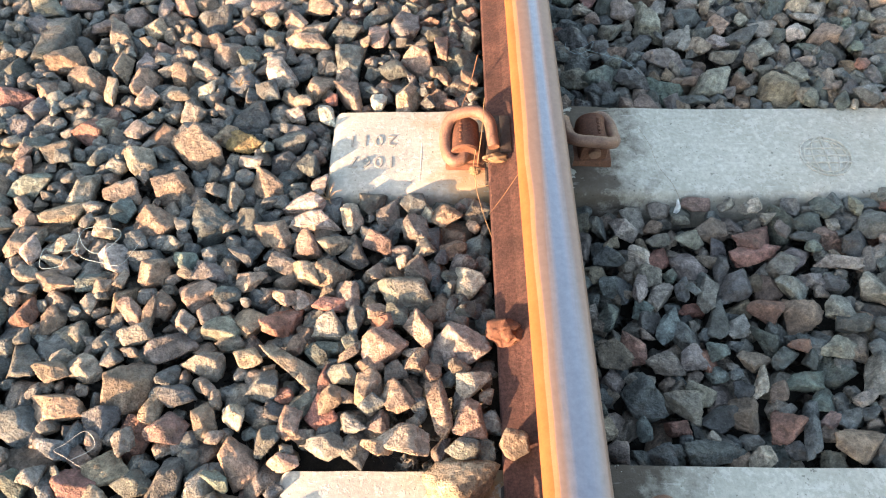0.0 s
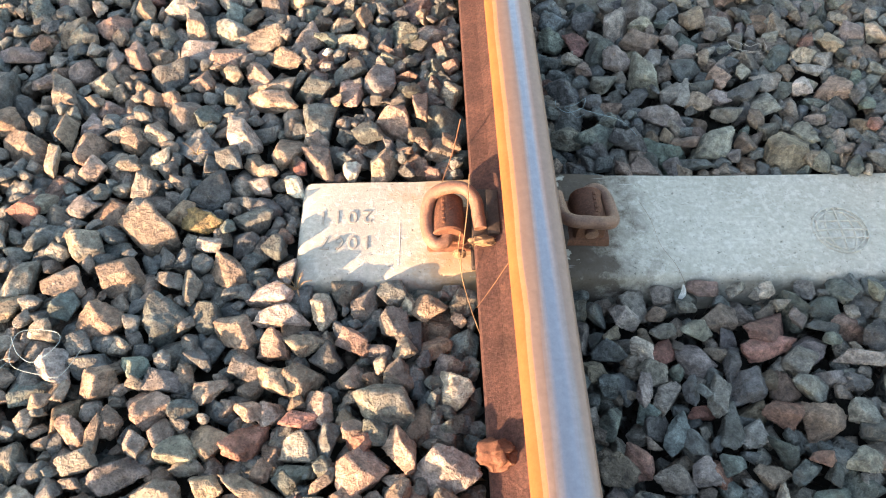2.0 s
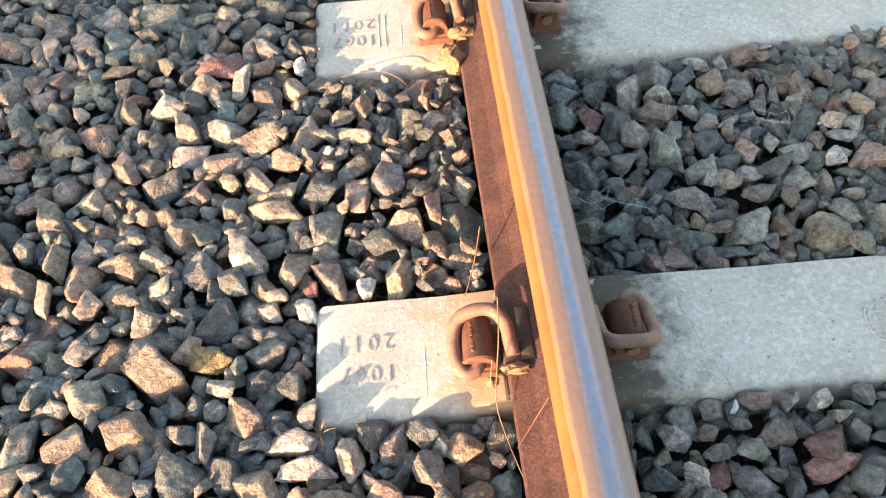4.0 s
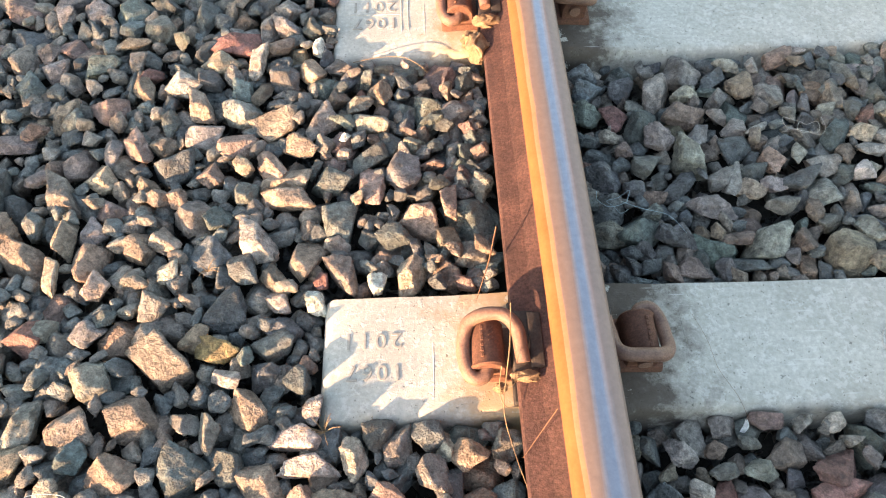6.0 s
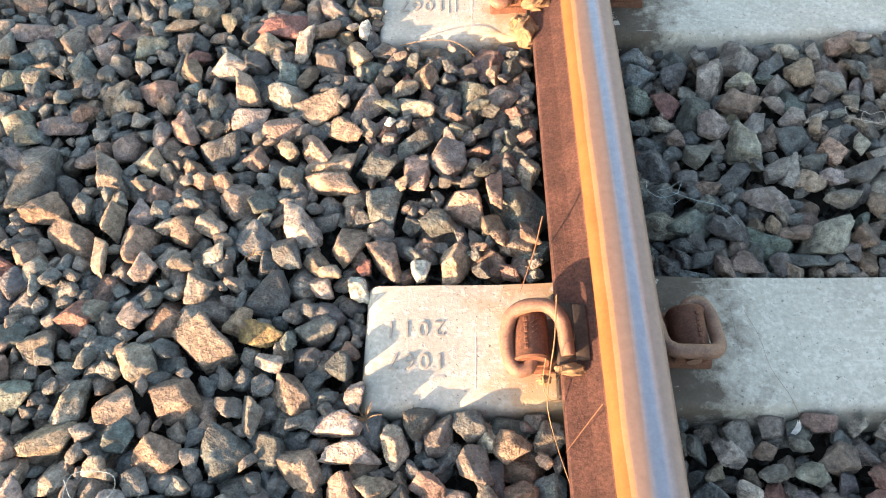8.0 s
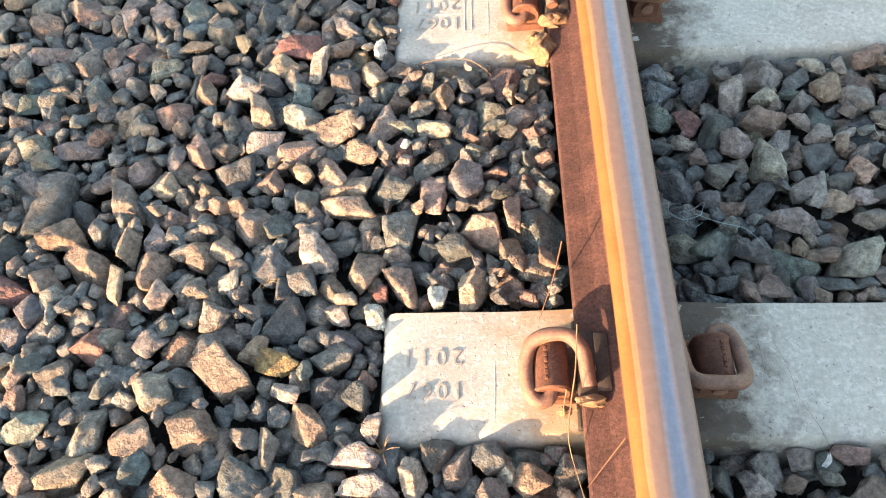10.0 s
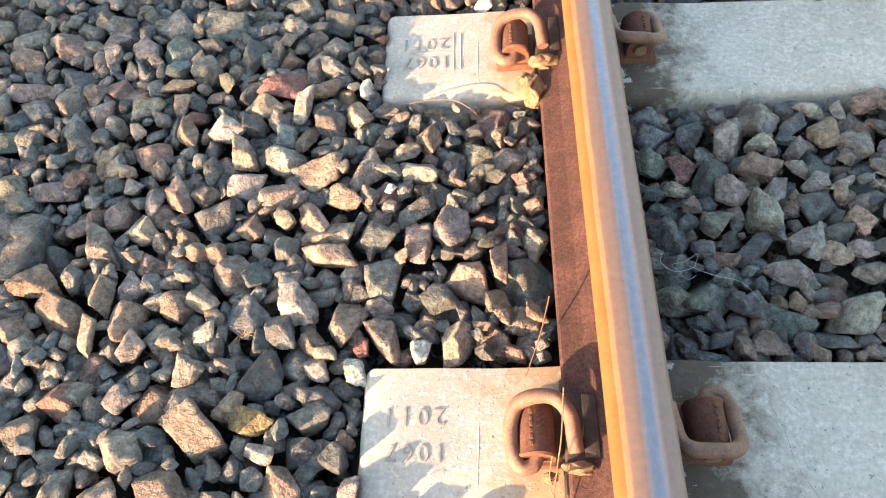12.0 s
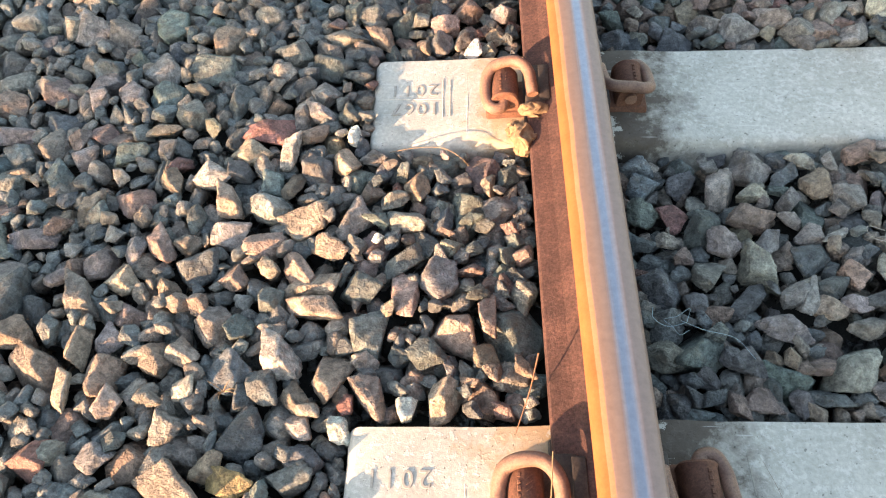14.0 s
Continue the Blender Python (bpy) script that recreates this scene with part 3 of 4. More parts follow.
stone(-0.366, 0.790, 70, 55, 0, BROWN)
stone(-0.484, 0.787, 57, 53, 0, GREY)
stone(-0.431, 0.780, 45, 61, 55, BROWN)
stone(-0.368, 0.725, 60, 51, 0, BROWN)
stone(-0.227, 0.796, 48, 51, 0, BROWN)
stone(-0.300, 0.782, 39, 36, 0, GREY)
stone(-0.270, 0.768, 44, 27, 100, GREY)
stone(-0.172, 0.757, 63, 32, 0, PALE)
stone(-0.155, 0.724, 67, 25, 0, PALE)
stone(-0.102, 0.733, 46, 32, 86, PALE)
stone(-0.295, 0.724, 58, 54, 39, DARK)
stone(-0.209, 0.711, 59, 40, 143, TAN)
stone(-0.169, 0.824, 39, 37, 179, DARK)
stone(-0.152, 0.791, 36, 27, 96, PALE)
stone(-0.569, 0.788, 69, 38, 20, GREEN)
stone(-0.548, 0.857, 40, 44, 179, GREY)
stone(-0.062, 0.691, 39, 32, 0, BROWN)
stone(-0.016, 0.716, 45, 44, 0, GREY)
stone(-0.125, 0.688, 47, 27, 0, TAN)
stone(-0.159, 0.685, 37, 37, 0, TAN)
stone(-0.077, 0.760, 41, 40, 0, DARK)
stone(-0.015, 0.759, 41, 43, 0, DARK)
stone(-0.492, 0.900, 35, 34, 179, GREY)
stone(-0.434, 0.895, 41, 34, 179, GREY)
stone(-0.597, 0.854, 31, 34, 179, BROWN)
stone(-0.482, 0.630, 62, 38, 164, TAN)
stone(-0.354, 0.641, 45, 46, 51, TAN)
stone(-0.414, 0.666, 47, 45, 0, PALE)
stone(-0.317, 0.665, 39, 37, 0, GREEN)
stone(-0.293, 0.612, 53, 42, 0, TAN)
stone(-0.367, 0.583, 42, 36, 95, TAN)
stone(-0.330, 0.595, 34, 29, 85, BROWN)
stone(-0.340, 0.572, 54, 16, 90, BROWN)
stone(-0.234, 0.665, 44, 31, 0, DARK)
stone(-0.226, 0.629, 41, 28, 0, BROWN)
stone(-0.177, 0.608, 38, 29, 0, TAN)
stone(-0.245, 0.611, 40, 29, 0, DARK)
stone(-0.217, 0.575, 49, 42, 0, BROWN)
stone(-0.176, 0.567, 65, 35, 29, RED)
stone(-0.251, 0.561, 46, 34, 0, GREY)
stone(-0.297, 0.570, 35, 29, 102, GREY)
stone(-0.260, 0.517, 71, 41, 0, GREY)
stone(-0.211, 0.522, 38, 26, 0, TAN)
stone(-0.150, 0.509, 88, 30, 150, TAN)
stone(-0.186, 0.482, 51, 39, 0, DARK)
stone(-0.351, 0.491, 74, 58, 55, BROWN)
stone(-0.403, 0.509, 39, 47, 50, GREY)
stone(-0.480, 0.517, 55, 36, 95, DARK)
stone(-0.440, 0.504, 41, 28, 0, BROWN)
stone(-0.422, 0.462, 64, 42, 170, BROWN)
stone(-0.468, 0.438, 55, 48, 0, GREEN)
stone(-0.311, 0.462, 44, 30, 60, TAN)
stone(-0.284, 0.474, 46, 29, 0, DARK)
stone(-0.291, 0.434, 45, 35, 0, BROWN)
stone(-0.251, 0.446, 42, 44, 70, TAN)
stone(-0.215, 0.453, 37, 28, 90, PALE)
stone(-0.150, 0.437, 37, 26, 97, BROWN)
stone(-0.204, 0.401, 57, 41, 136, TAN)
stone(-0.351, 0.389, 41, 55, 73, TAN)
stone(-0.416, 0.413, 47, 32, 0, GREEN)
stone(-0.275, 0.381, 57, 46, 0, DARK)
stone(-0.313, 0.370, 43, 33, 0, DARK)
stone(-0.176, 0.416, 40, 35, 89, DARK)
stone(-0.146, 0.395, 37, 23, 0, TAN)
stone(-0.104, 0.410, 46, 28, 0, GREY)
stone(-0.214, 0.371, 47, 28, 0, GREEN)
stone(-0.118, 0.640, 48, 45, 0, BROWN)
stone(-0.151, 0.643, 38, 38, 0, TAN)
stone(-0.118, 0.594, 45, 26, 0, RED)
stone(-0.115, 0.558, 41, 34, 0, GREY)
stone(-0.082, 0.572, 48, 26, 94, DARK)
stone(-0.017, 0.605, 80, 51, 169, GREY)
stone(-0.045, 0.529, 55, 50, 74, TAN)
stone(0.001, 0.550, 56, 35, 110, TAN)
stone(-0.061, 0.477, 47, 42, 103, TAN)
stone(-0.023, 0.460, 43, 36, 83, TAN)
stone(0.022, 0.453, 75, 33, 86, TAN)
stone(-0.047, 0.399, 37, 25, 0, TAN)
stone(-0.013, 0.415, 57, 39, 0, TAN)
stone(-0.075, 0.432, 33, 25, 0, GREY)
stone(-0.101, 0.467, 32, 29, 95, BROWN)
stone(-0.053, 0.575, 29, 22, 0, BROWN)
stone(0.050, 0.533, 74, 56, 0, PALE)
stone(0.058, 0.480, 44, 32, 0, PALE)
stone(0.060, 0.438, 48, 36, 84, TAN)
settle(0.104, 0.404, turn_of(40, 10, 5), np.array([0.019, 0.017, 0.015]), 9, tint=BROWN, z=0.042, overlap=1.0)
settle(0.050, 0.372, turn_of(10, 6, 4), np.array([0.040, 0.030, 0.022]), 9, tint=TAN, z=0.018, overlap=1.0)
stone(0.058, 0.622, 44, 39, 89, PALE)
stone(0.242, 0.604, 54, 47, 111, DARK)
stone(0.284, 0.642, 61, 21, 74, GREY)
stone(0.309, 0.624, 46, 25, 57, GREY)
stone(0.337, 0.633, 41, 21, 72, DARK)
stone(0.365, 0.621, 49, 23, 79, GREY)
stone(0.311, 0.579, 56, 29, 64, GREEN)
stone(0.374, 0.582, 59, 26, 66, DARK)
stone(0.407, 0.635, 52, 37, 70, DARK)
stone(0.437, 0.680, 62, 31, 11, RED)
stone(0.473, 0.664, 47, 42, 0, GREY)
stone(0.438, 0.601, 41, 39, 0, RED)
stone(0.477, 0.629, 46, 33, 0, GREY)
stone(0.478, 0.587, 48, 43, 0, BROWN)
stone(0.519, 0.598, 43, 34, 0, GREY)
stone(0.540, 0.661, 55, 21, 0, GREY)
stone(0.568, 0.626, 41, 43, 0, GREY)
stone(0.239, 0.540, 47, 37, 0, BROWN)
stone(0.300, 0.529, 46, 28, 163, GREY)
stone(0.334, 0.534, 37, 28, 0, GREY)
stone(0.335, 0.489, 42, 40, 151, GREY)
stone(0.266, 0.482, 57, 48, 140, DARK)
stone(0.264, 0.440, 36, 25, 72, DARK)
stone(0.231, 0.422, 41, 36, 0, GREY)
stone(0.381, 0.456, 45, 44, 145, BROWN)
stone(0.335, 0.416, 64, 32, 0, DARK)
stone(0.390, 0.411, 29, 32, 108, PALE)
stone(0.426, 0.445, 38, 43, 106, RED)
stone(0.450, 0.436, 57, 19, 79, GREEN)
stone(0.495, 0.423, 64, 39, 0, BROWN)
stone(0.539, 0.504, 55, 41, 64, GREY)
stone(0.464, 0.502, 41, 42, 150, DARK)
stone(0.404, 0.499, 40, 20, 64, PALE)
stone(0.427, 0.489, 31, 21, 76, BROWN)
stone(0.402, 0.529, 41, 24, 0, BROWN)
stone(0.396, 0.576, 40, 30, 54, GREY)
stone(0.267, 0.507, 34, 29, 0, GREY)
stone(0.443, 0.534, 32, 31, 0, DARK)
stone(0.526, 0.573, 44, 32, 155, DARK)
stone(0.214, 0.468, 28, 26, 83, DARK)
stone(0.507, 0.542, 42, 27, 0, GREY)
stone(0.513, 0.473, 35, 21, 0, GREY)
stone(0.210, 0.651, 30, 28, 0, DARK)
stone(-0.305, 1.385, 85, 55, 178, RED)
stone(-0.476, 1.261, 64, 59, 18, BROWN)
stone(-0.434, 1.300, 65, 33, 116, BROWN)
stone(-0.377, 1.302, 59, 46, 178, PALE)
stone(-0.345, 1.254, 43, 47, 178, TAN)
stone(-0.286, 1.245, 57, 52, 178, GREY)
stone(-0.233, 1.229, 67, 65, 178, TAN)
stone(-0.166, 1.227, 67, 50, 77, GREY)
stone(-0.194, 1.174, 54, 34, 167, TAN)
stone(-0.285, 1.190, 55, 46, 179, TAN)
stone(-0.335, 1.204, 61, 49, 24, GREY)
stone(-0.371, 1.152, 66, 62, 179, DARK)
stone(-0.227, 1.149, 56, 39, 113, TAN)
stone(-0.144, 1.119, 57, 47, 179, DARK)
stone(-0.200, 1.090, 70, 40, 8, TAN)
stone(-0.091, 1.159, 52, 49, 179, DARK)
stone(-0.613, 1.205, 80, 40, 179, GREY)
stone(-0.727, 1.403, 89, 41, 178, GREY)
stone(-0.586, 1.348, 43, 46, 178, GREY)
stone(-0.666, 1.486, 54, 60, 177, BROWN)
stone(-0.760, 1.514, 66, 75, 177, GREEN)
stone(-0.598, 1.505, 57, 60, 177, GREY)
stone(-0.362, 1.454, 79, 43, 91, DARK)
stone(-0.418, 1.523, 86, 60, 177, DARK)
stone(-0.501, 1.523, 63, 65, 177, GREY)
stone(-0.544, 1.476, 56, 54, 177, GREY)
stone(-0.230, 1.460, 46, 52, 177, GREY)
stone(-0.186, 1.412, 39, 38, 177, DARK)
stone(-0.232, 1.418, 39, 32, 177, GREY)
stone(-0.260, 1.420, 46, 54, 177, GREY)
stone(-0.240, 1.374, 48, 44, 178, TAN)
stone(-0.176, 1.372, 34, 23, 94, WHITE)
stone(-0.185, 1.325, 55, 43, 95, TAN)
stone(-0.225, 1.312, 56, 48, 154, DARK)
stone(-0.266, 1.344, 55, 30, 89, PALE)
stone(-0.323, 1.342, 54, 43, 178, TAN)
stone(-0.396, 1.397, 43, 46, 178, TAN)
stone(-0.432, 1.419, 50, 51, 177, GREY)
stone(-0.467, 1.388, 53, 24, 178, TAN)
stone(-0.512, 1.353, 56, 48, 178, GREEN)
stone(-0.615, 1.318, 40, 45, 178, GREEN)
stone(-0.558, 1.324, 40, 41, 178, GREY)
stone(-0.521, 1.311, 42, 36, 178, GREY)
stone(-0.507, 1.158, 55, 45, 96, BROWN)
stone(-0.561, 1.136, 39, 34, 179, GREY)
stone(-0.665, 1.138, 64, 29, 151, DARK)
stone(-0.635, 1.144, 60, 52, 179, GREY)
stone(-0.076, 1.281, 49, 39, 92, BROWN)
stone(-0.090, 1.218, 54, 41, 178, GREY)
stone(-0.109, 1.257, 38, 36, 178, GREY)
stone(-0.459, 1.184, 56, 29, 75, GREY)
stone(-0.495, 1.202, 36, 28, 103, GREY)
stone(-0.425, 1.186, 48, 39, 148, TAN)
stone(-0.383, 1.098, 32, 32, 179, TAN)
stone(-0.355, 1.095, 31, 31, 179, BROWN)
stone(-0.267, 1.100, 39, 39, 179, DARK)
stone(-0.265, 1.143, 38, 32, 97, TAN)
stone(-0.692, 1.217, 54, 51, 179, GREY)
stone(-0.645, 1.379, 58, 45, 99, GREY)
stone(-0.822, 1.545, 78, 56, 109, DARK)
stone(-0.127, 1.189, 15, 17, 179, WHITE)
stone(-0.764, 1.367, 58, 52, 178, GREEN)
stone(-0.723, 1.303, 50, 48, 178, GREEN)
stone(-0.529, 1.245, 35, 35, 178, GREEN)
stone(0.234, 1.323, 43, 37, 178, GREEN)
stone(0.236, 1.289, 51, 35, 44, GREEN)
stone(0.232, 1.242, 41, 41, 178, GREEN)
stone(0.277, 1.244, 52, 42, 59, RED)
stone(0.290, 1.302, 42, 47, 178, DARK)
stone(0.340, 1.285, 66, 61, 178, PALE)
stone(0.308, 1.217, 60, 46, 37, DARK)
stone(0.389, 1.317, 53, 58, 178, GREY)
stone(0.381, 1.264, 40, 29, 178, PALE)
stone(0.435, 1.300, 41, 44, 178, GREEN)
stone(0.376, 1.223, 63, 35, 178, BROWN)
stone(0.389, 1.191, 53, 30, 60, GREY)
stone(0.368, 1.151, 57, 52, 166, GREY)
stone(0.299, 1.148, 55, 53, 179, GREY)
stone(0.242, 1.131, 66, 53, 99, DARK)
stone(0.331, 1.187, 46, 41, 179, GREY)
stone(0.343, 1.101, 62, 37, 21, DARK)
stone(0.473, 1.281, 40, 48, 142, TAN)
stone(0.436, 1.160, 52, 38, 16, DARK)
stone(0.447, 1.117, 43, 36, 179, DARK)
stone(0.478, 1.139, 46, 37, 76, TAN)
stone(0.473, 1.191, 41, 20, 22, PALE)
stone(0.443, 1.200, 39, 33, 178, GREY)
stone(0.511, 1.259, 46, 45, 178, GREY)
stone(0.532, 1.327, 47, 40, 178, BROWN)
stone(0.457, 1.320, 41, 23, 178, PALE)
stone(0.494, 1.316, 41, 21, 77, GREY)
stone(0.427, 1.253, 33, 35, 178, GREY)
stone(0.280, 1.105, 30, 32, 179, DARK)
stone(0.259, 1.194, 31, 23, 179, PALE)
stone(0.398, 1.105, 37, 38, 179, GREY)
stone(0.419, 1.100, 58, 20, 62, GREY)
stone(0.379, 1.065, 62, 36, 179, GREY)
stone(0.440, 1.088, 38, 31, 179, TAN)
stone(0.470, 1.092, 38, 23, 179, GREY)
stone(0.275, 1.167, 24, 27, 179, BROWN)
stone(0.421, 1.223, 33, 23, 178, GREY)
stone(0.229, 1.192, 25, 25, 179, DARK)
stone(0.239, 1.032, 53, 42, 176, GREY)
stone(0.449, 1.011, 80, 50, 36, GREY)
stone(0.541, 0.986, 62, 74, 130, BROWN)
stone(0.518, 1.142, 55, 22, 66, GREY)
stone(0.545, 1.124, 44, 43, 176, GREY)
stone(0.534, 1.074, 46, 47, 142, GREY)
stone(0.474, 1.059, 45, 31, 176, GREY)
stone(0.621, 1.138, 53, 31, 2, PALE)
stone(0.595, 1.101, 29, 30, 176, PALE)
stone(0.580, 1.178, 64, 37, 58, DARK)
stone(0.620, 1.175, 37, 38, 176, PALE)
stone(0.668, 1.195, 39, 42, 176, TAN)
stone(0.310, 1.025, 32, 28, 127, DARK)
stone(0.571, 1.008, 43, 25, 129, GREY)
stone(0.378, 0.766, 40, 23, 179, BROWN)
stone(0.422, 0.765, 41, 27, 70, GREY)
stone(0.456, 0.761, 37, 28, 179, PALE)
stone(0.239, 0.744, 46, 35, 101, DARK)
stone(0.276, 0.736, 38, 35, 140, PALE)
stone(0.352, 0.738, 24, 19, 179, GREY)
stone(0.393, 0.727, 52, 35, 179, BROWN)
stone(0.324, 0.712, 40, 25, 168, GREY)
stone(0.360, 0.708, 42, 23, 179, GREY)
stone(0.288, 0.690, 39, 26, 152, PALE)
stone(0.442, 0.705, 63, 40, 21, RED)
stone(0.251, 0.685, 42, 30, 179, DARK)
stone(-0.783, 1.672, 65, 73, 12, BROWN)
stone(-0.694, 1.652, 56, 60, 177, GREY)
stone(-0.595, 1.625, 60, 70, 28, GREY)
stone(-0.512, 1.635, 60, 70, 177, GREEN)
stone(-0.414, 1.588, 67, 72, 177, BROWN)
stone(-0.346, 1.648, 54, 56, 177, GREY)
stone(-0.285, 1.562, 65, 69, 177, GREY)
stone(-0.225, 1.526, 59, 66, 177, DARK)
stone(-0.213, 1.589, 70, 47, 177, GREY)
stone(-0.147, 1.588, 56, 41, 177, BROWN)
stone(-0.045, 1.624, 51, 48, 177, TAN)
stone(0.002, 1.561, 31, 39, 177, WHITE)
stone(-0.007, 1.658, 67, 50, 149, BROWN)
stone(0.050, 1.647, 41, 48, 177, GREY)
stone(-0.088, 1.634, 37, 42, 177, GREY)
stone(-0.165, 1.645, 56, 52, 40, GREY)
stone(-0.661, 1.629, 71, 65, 177, GREY)
stone(-0.692, 1.508, 53, 47, 178, GREY)
stone(-0.600, 1.536, 53, 53, 177, GREEN)
stone(0.241, 1.602, 53, 52, 177, DARK)
stone(0.327, 1.578, 62, 57, 18, DARK)
stone(0.377, 1.615, 48, 47, 177, GREY)
stone(0.424, 1.599, 61, 61, 161, GREY)
stone(0.483, 1.609, 51, 53, 177, PALE)
stone(0.516, 1.581, 50, 57, 177, GREY)
stone(0.571, 1.611, 46, 47, 177, GREY)
stone(0.597, 1.564, 61, 44, 11, GREY)
stone(0.642, 1.614, 42, 48, 177, PALE)
stone(0.236, 1.644, 45, 42, 177, GREEN)

MIX = ((DARK, 0.33), (GREY, 0.18), (GREEN, 0.17), (BROWN, 0.20), (TAN, 0.07), (RED, 0.04), (PALE, 0.02))
PICK = [c for c, w in MIX for _ in range(int(w * 100))]
keyed = OWNER >= 0          # where the singled-out stones lie


def drop(i, j, median, spread, over, overlap):
    a = float(np.clip(rng.lognormal(math.log(median), spread), 0.009, 0.046))
    radii = np.array([a, a * rng.uniform(0.65, 0.95), a * rng.uniform(0.5, 0.78)])
    rot = turn_of(rng.uniform(0, 360), rng.normal(0, 18), rng.normal(0, 18))
    near = keyed[max(0, i - 6):i + 7, max(0, j - 6):j + 7].any()
    settle(float(GX[i, j]), float(GY[i, j]), rot, radii, float(T[i, j]) + (0.009 if near else over) + rng.normal(0, 0.004), overlap=overlap)


for median, tries, spread in ((0.029, 2500, 0.2), (0.025, 5000, 0.22), (0.0205, 8000, 0.22), (0.0155, 8000, 0.2)):
    for _ in range(tries):
        best = None
        for _ in range(6):
            i, j = int(rng.integers(8, NX - 8)), int(rng.integers(8, NY - 8))
            d = H[i, j] - T[i, j]
            if best is None or d < best[0]:
                best = (d, i, j)
        d, i, j = best
        if d < -0.004:
            drop(i, j, median, spread, 0.007, 0.12)
for _ in range(70):
    holes = np.argwhere((T - H > 0.013) & ~solid)
    for i, j in holes[rng.integers(0, len(holes), 180)]:
        if T[i, j] - H[i, j] > 0.013:
            a = float(np.clip(rng.lognormal(math.log(0.019), 0.28), 0.010, 0.034))
            radii = np.array([a, a * rng.uniform(0.65, 0.95), a * rng.uniform(0.5, 0.8)])
            rot = turn_of(rng.uniform(0, 360), rng.normal(0, 20), rng.normal(0, 20))
            settle(float(GX[i, j]), float(GY[i, j]), rot, radii, 9, overlap=0.15, z=float(T[i, j]) - 0.006 + rng.normal(0, 0.005) - a * 0.75)

seen = np.bincount(OWNER[OWNER >= 0].ravel(), minlength=len(STONES))
beds = {}
for key, label in (("shoulder", "loose grey and brown crushed rock of the ballast shoulder"), ("near", "crushed rock ballast between the nearer sleepers"),
                   ("middle", "crushed rock ballast filling the crib between two sleepers"), ("far", "crushed rock ballast beyond the farther sleeper")):
    beds[key] = tagged(empty("ballast"), label, "ballast", kind="structure")
lists = {k: [] for k in beds}
for idx, (k, m, tint) in enumerate(STONES):
    if seen[idx] == 0 and tint is None:
        continue
    x, y, z = m.translation
    bed = "shoulder" if x < -0.17 else "near" if y < 0.85 else "middle" if y < 1.44 else "far"
    lists[bed].append(idx)
rest_v, rest_f, base_i = [], [], 0
for bed, ids in lists.items():
    inner = [i for i in ids if -0.75 < STONES[i][1].translation.x < 0.72 and 0.3 < STONES[i][1].translation.y < 1.75]
    inner.sort(key=lambda i: (STONES[i][2] is None, -seen[i]))
    chosen = set(inner[:300])
    for i in ids:
        k, m, tint = STONES[i]
        if i in chosen:
            ob = new("stone", ROCKS[k])
            ob.parent = beds[bed]
            ob.matrix_basis = m
            c = tint or PICK[int(rng.integers(len(PICK)))]
            f = rng.uniform(0.8, 1.2) * (1.0 if tint else 0.88)
            ob.color = (*[min(0.85, v * f * rng.uniform(0.93, 1.07)) for v in c], 1)
        else:
            M = np.array(m)
            rest_v.append(ROCK_V[k] @ M[:3, :3].T + M[:3, 3])
            rest_f.append(ROCK_F + base_i)
            base_i += len(ROCK_V[k])
# lower layer, glimpsed between the stones on top
ROUGH_V = [v[:len(SPHERE_LOW[0])] for v in ROCK_V]
for x in np.arange(-1.0, 0.9, 0.036):
    for y in np.arange(0.1, 1.85, 0.036):
        px, py = x + rng.uniform(-0.014, 0.014), y + rng.uniform(-0.014, 0.014)
        if solid[int((px - X0) / CELL), int((py - Y0) / CELL)]:
            continue
        k = int(rng.integers(len(ROCKS)))
        M = turn_of(*rng.uniform(0, 360, 3)) * rng.uniform(0.017, 0.027)
        rest_v.append(ROUGH_V[k] @ M.T + np.array((px, py, float(level(px, py)) - 0.053 + rng.uniform(-0.006, 0.004))))
        rest_f.append(SPHERE_LOW[1] + base_i)
        base_i += len(ROUGH_V[k])
me = bpy.data.meshes.new("ballast_stones")
me.from_pydata(np.concatenate(rest_v).tolist(), [], np.concatenate(rest_f).tolist())
me.materials.append(STONE_FILL)
me.polygons.foreach_set("use_smooth", [True] * len(me.polygons))
tagged(new("ballast_stones", me), "bed of loose grey and brown crushed rock", "ballast", kind="stuff")

# fine grit sheet; its colour is darkened to deepen the shade in the gaps
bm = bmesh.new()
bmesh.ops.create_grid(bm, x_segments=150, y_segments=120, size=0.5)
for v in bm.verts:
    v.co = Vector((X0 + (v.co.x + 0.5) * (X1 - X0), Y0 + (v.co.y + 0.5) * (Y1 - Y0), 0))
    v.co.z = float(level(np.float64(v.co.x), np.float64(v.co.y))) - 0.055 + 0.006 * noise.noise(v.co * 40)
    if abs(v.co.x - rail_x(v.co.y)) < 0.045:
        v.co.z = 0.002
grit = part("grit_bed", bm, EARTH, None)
tagged(grit, "fine grit between the ballast stones, darkened for gap shade", "ballast", kind="stuff")


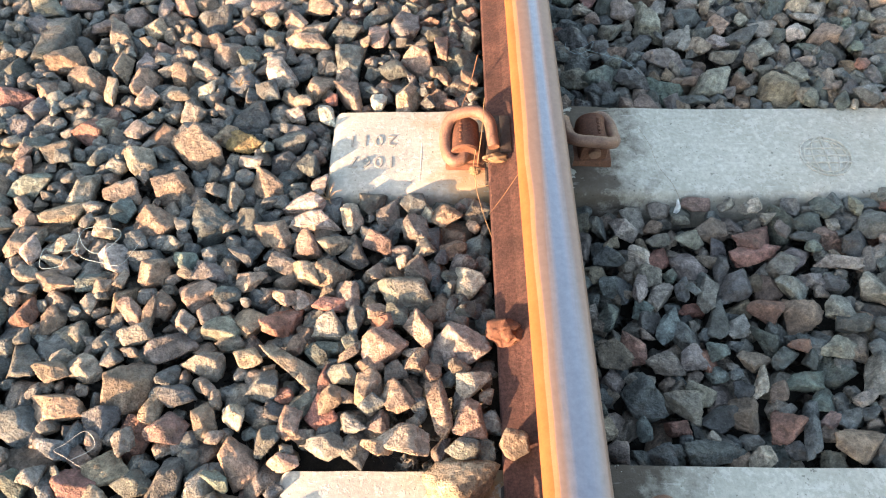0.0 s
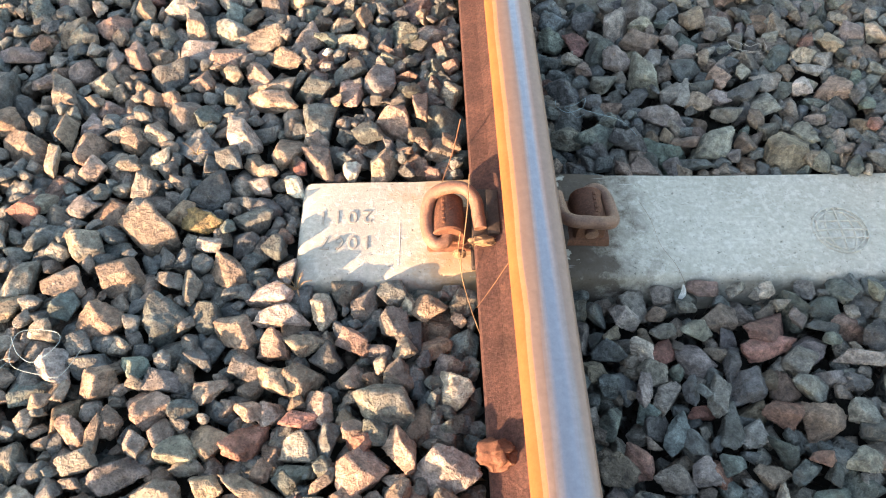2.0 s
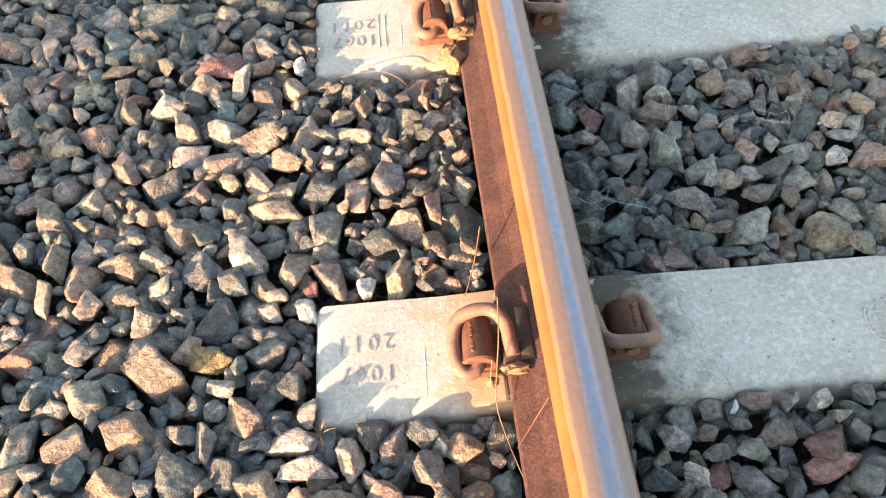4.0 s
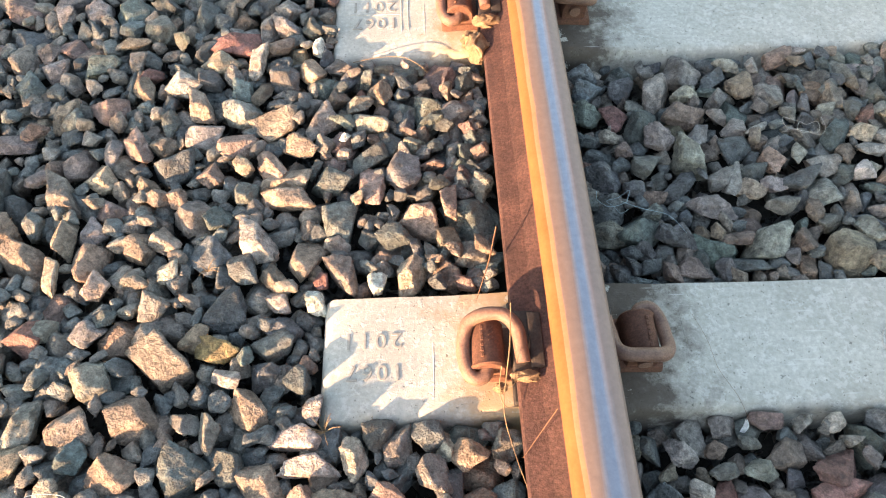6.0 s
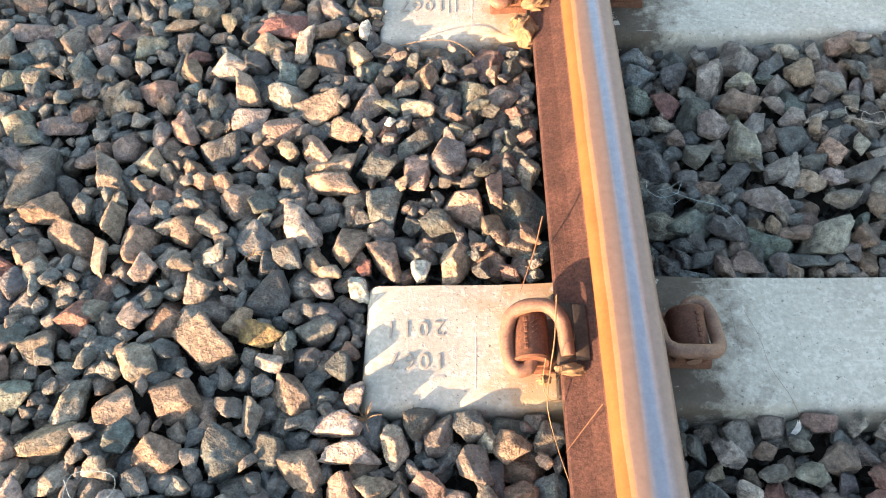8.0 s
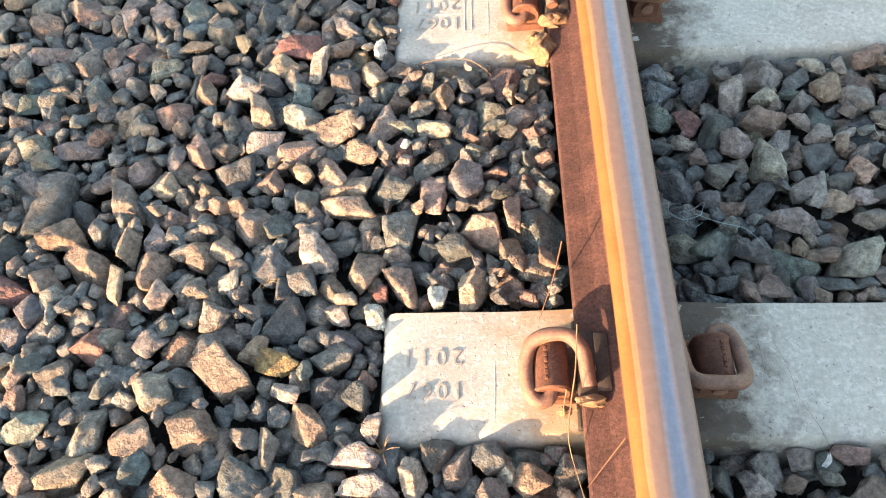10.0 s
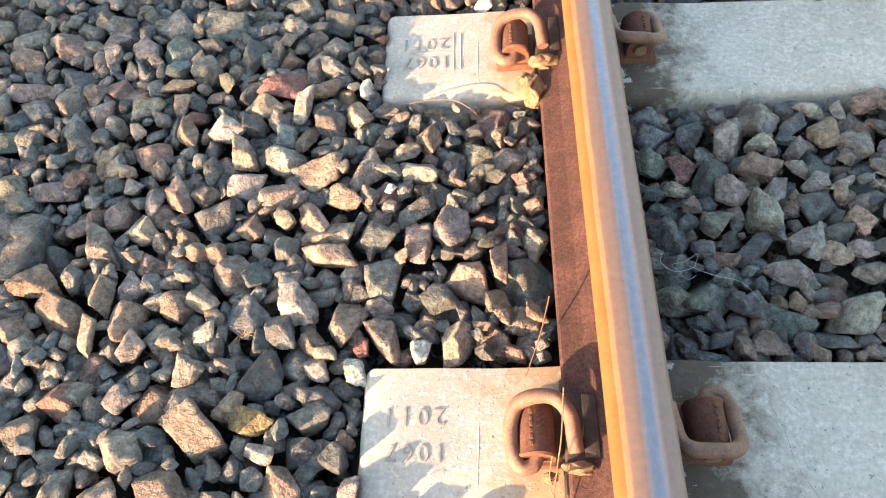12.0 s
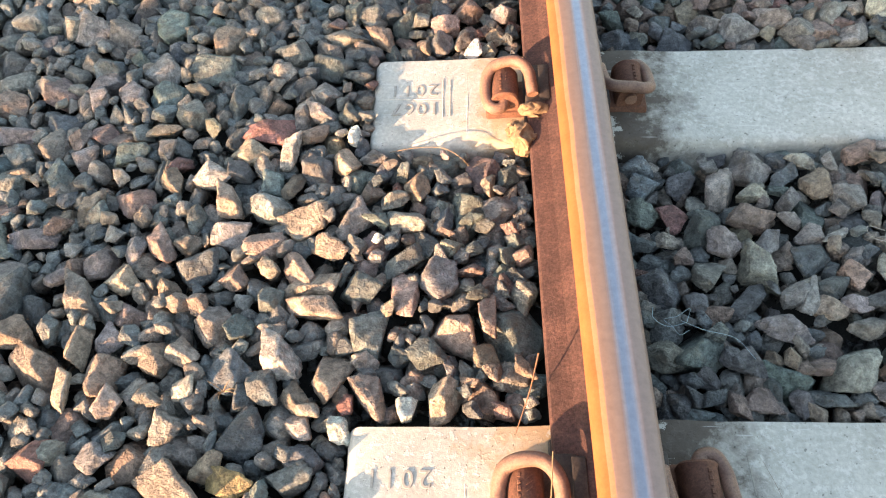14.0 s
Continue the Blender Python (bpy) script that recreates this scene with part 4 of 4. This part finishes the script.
# ---- unseen shrub, added out of view to shade part of the ballast shoulder ----
def shrub(x, y, z, radius, height, leaves):
    top = empty("shrub", x, y, z)
    r = random.Random(5)
    bm = bmesh.new()
    for k in range(9):
        a = r.uniform(0, 6.28)
        d = r.uniform(0.3, 0.8) * radius
        tube(bm, [(0.02 * math.cos(a), 0.02 * math.sin(a), 0), (0.4 * d * math.cos(a), 0.4 * d * math.sin(a), 0.45 * height), (d * math.cos(a), d * math.sin(a), height * r.uniform(0.7, 0.95))], 0.009, 6, 4, 0.7)
    part("stems", bm, TWIG, top)
    vs, fs = [], []
    for k in range(leaves):
        a, d, h = r.uniform(0, 6.28), radius * math.sqrt(r.random()), height * (0.08 + 0.92 * r.random() ** 0.8)
        d *= math.sqrt(max(0.05, 1 - (h / height) ** 2.4))
        c = Vector((d * math.cos(a), d * math.sin(a), h))
        m = Euler((r.uniform(-1, 1), r.uniform(-1, 1), r.uniform(0, 6.28))).to_matrix()
        s, i = r.uniform(0.03, 0.055), len(vs)
        vs += [c + m @ Vector(q) * s for q in ((-1, 0, 0), (-0.2, 0.42, 0.12), (1, 0, -0.1), (-0.2, -0.42, 0.12), (0, 0, 0.02))]
        fs += [(i, i + 4, i + 1), (i + 1, i + 4, i + 2), (i, i + 3, i + 4), (i + 3, i + 2, i + 4)]
    me = bpy.data.meshes.new("leaves")
    me.from_pydata([tuple(v) for v in vs], [], fs)
    me.materials.append(LEAF)
    ob = tagged(new("leaves", me), kind="stuff")
    ob.parent = top
    return tagged(top, "unseen leafy shrub added to shade the ballast shoulder", "shrub")


shrub(-1.95, 0.52, -0.13, 0.50, 0.74, 800)


# ---- straws and threads ----
def strand(name, pts, r, mat, label, category):
    bm = bmesh.new()
    tube(bm, pts, r * 0.52, 6, 6, 0.4)
    return tagged(part(name, bm, mat, None, smooth=60), label, category)

strand("twig", [(0.075, 1.004, 0.05), (0.064, 0.966, 0.03), (0.047, 0.923, 0.010)], 0.0022, TWIG, "thin dry brown twig leaning beside the rail foot", "twig")
strand("straw", [(0.082, 0.884, 0.078), (0.078, 0.838, 0.066), (0.073, 0.807, 0.042), (0.069, 0.771, 0.030), (0.078, 0.731, 0.018), (0.090, 0.691, 0.012)], 0.0015, STRAW, "long pale dry straw hanging over the clip", "straw")
strand("straw", [(0.070, 0.826, 0.040), (0.066, 0.800, 0.022), (0.074, 0.786, 0.006), (0.092, 0.783, 0.012)], 0.0013, STRAW, "short pale dry straw beside the clip", "straw")
strand("twig", [(0.125, 0.766, 0.055), (0.105, 0.744, 0.036), (0.086, 0.722, 0.025)], 0.0013, TWIG, "short dry twig leaning on the rail foot", "twig")
strand("straw", [(-0.122, 1.346, 0.0), (-0.080, 1.346, 0.009), (-0.043, 1.341, 0.012), (-0.018, 1.323, 0.012), (-0.006, 1.309, 0.010)], 0.0012, STRAW, "thin curved straw beside the sleeper", "straw")


def tangle(x, y, z, size, count, mat, label, seed):
    r = random.Random(seed)
    a, pts = r.uniform(0, 6.28), []
    for k in range(count):
        a += r.uniform(0.5, 1.5)
        d = size * r.uniform(0.3, 1.0)
        pts.append((x + d * math.cos(a) * 1.3 + size * 0.08 * k, y + d * math.sin(a) - size * 0.04 * k, z + r.uniform(-0.004, 0.006)))
    return strand("thread", pts, 0.0007, mat, label, "thread")


tangle(0.235, 1.070, 0.004, 0.022, 11, THREAD_BLUE, "tangled bluish nylon thread on the stones", 1)
strand("thread", [(0.252, 1.066, 0.004), (0.278, 1.052, 0.006), (0.315, 1.046, -0.004), (0.335, 1.020, -0.008)], 0.0008, THREAD_BLUE, "loose bluish nylon thread on the stones", "thread")
tangle(0.515, 1.175, 0.022, 0.024, 13, THREAD_WHITE, "tangled white nylon thread on the stones", 2)
tangle(-0.435, 0.680, 0.030, 0.036, 10, THREAD_BLUE, "loose teal nylon thread across the stones", 3)
tangle(-0.478, 0.655, 0.030, 0.024, 8, THREAD_BLUE, "loose teal nylon thread across the stones", 4)
tangle(-0.385, 0.405, 0.030, 0.022, 7, THREAD_WHITE, "loose white nylon thread across the stones", 5)

# small torn scrap of white plastic film standing between the stones, and dry grass by the sleeper's corner
bm = bmesh.new()
rows = []
for k in range(7):
    f = k / 6
    w = 0.0045 * (1 - 0.75 * abs(f - 0.35) / 0.65)
    rows.append([bm.verts.new((0.346 + w * q + 0.004 * math.sin(3 * f), 0.748 + 0.012 * f + 0.003 * abs(q), -0.022 + 0.026 * f)) for q in (-1, 0, 1)])
for a, b in zip(rows, rows[1:]):
    for k in range(2):
        bm.faces.new((a[k], a[k + 1], b[k + 1], b[k]))
bmesh.ops.solidify(bm, geom=bm.faces, thickness=0.0006)
tagged(part("plastic_scrap", bm, plain("white_plastic_film", (0.78, 0.80, 0.82), 0.4), None, smooth=60), "small torn scrap of white plastic between dark stones", "scrap")
strand("thread", [(0.350, 0.762, 0.004), (0.345, 0.790, 0.002), (0.331, 0.826, -0.001), (0.326, 0.862, -0.001), (0.315, 0.898, -0.002)], 0.0004, TWIG, "hair-thin dark thread lying across the sleeper", "thread")


def tuft(x, y, z, count, length, seed, label):
    r = random.Random(seed)
    top = empty("dry_grass_tuft", x, y, z)
    for k in range(count):
        a, e = r.uniform(0, 6.28), r.uniform(0.1, 0.9)
        d = length * r.uniform(0.5, 1.0)
        tip = Vector((d * math.cos(a) * math.cos(e), d * math.sin(a) * math.cos(e), d * math.sin(e)))
        bm = bmesh.new()
        tube(bm, [(0, 0, -0.004), tuple(tip * 0.5 + Vector((0, 0, 0.15 * d))), tuple(tip)], 0.0006, 5, 4, 0.6)
        part("blade", bm, STRAW, top, smooth=60)
    return tagged(top, label, "grass")


tuft(-0.136, 0.764, 0.008, 12, 0.030, 21, "small tuft of dry straw caught between sleeper and stones")
tuft(0.086, 0.808, 0.032, 6, 0.016, 22, "dry straw wisps stuck in the clay on the clip toe")
tuft(0.084, 1.388, 0.032, 8, 0.020, 23, "dry straw wisps stuck in the clay on the clip toe")
tuft(-0.290, 0.968, 0.030, 8, 0.022, 24, "wisp of dry straw on the ballast stones")
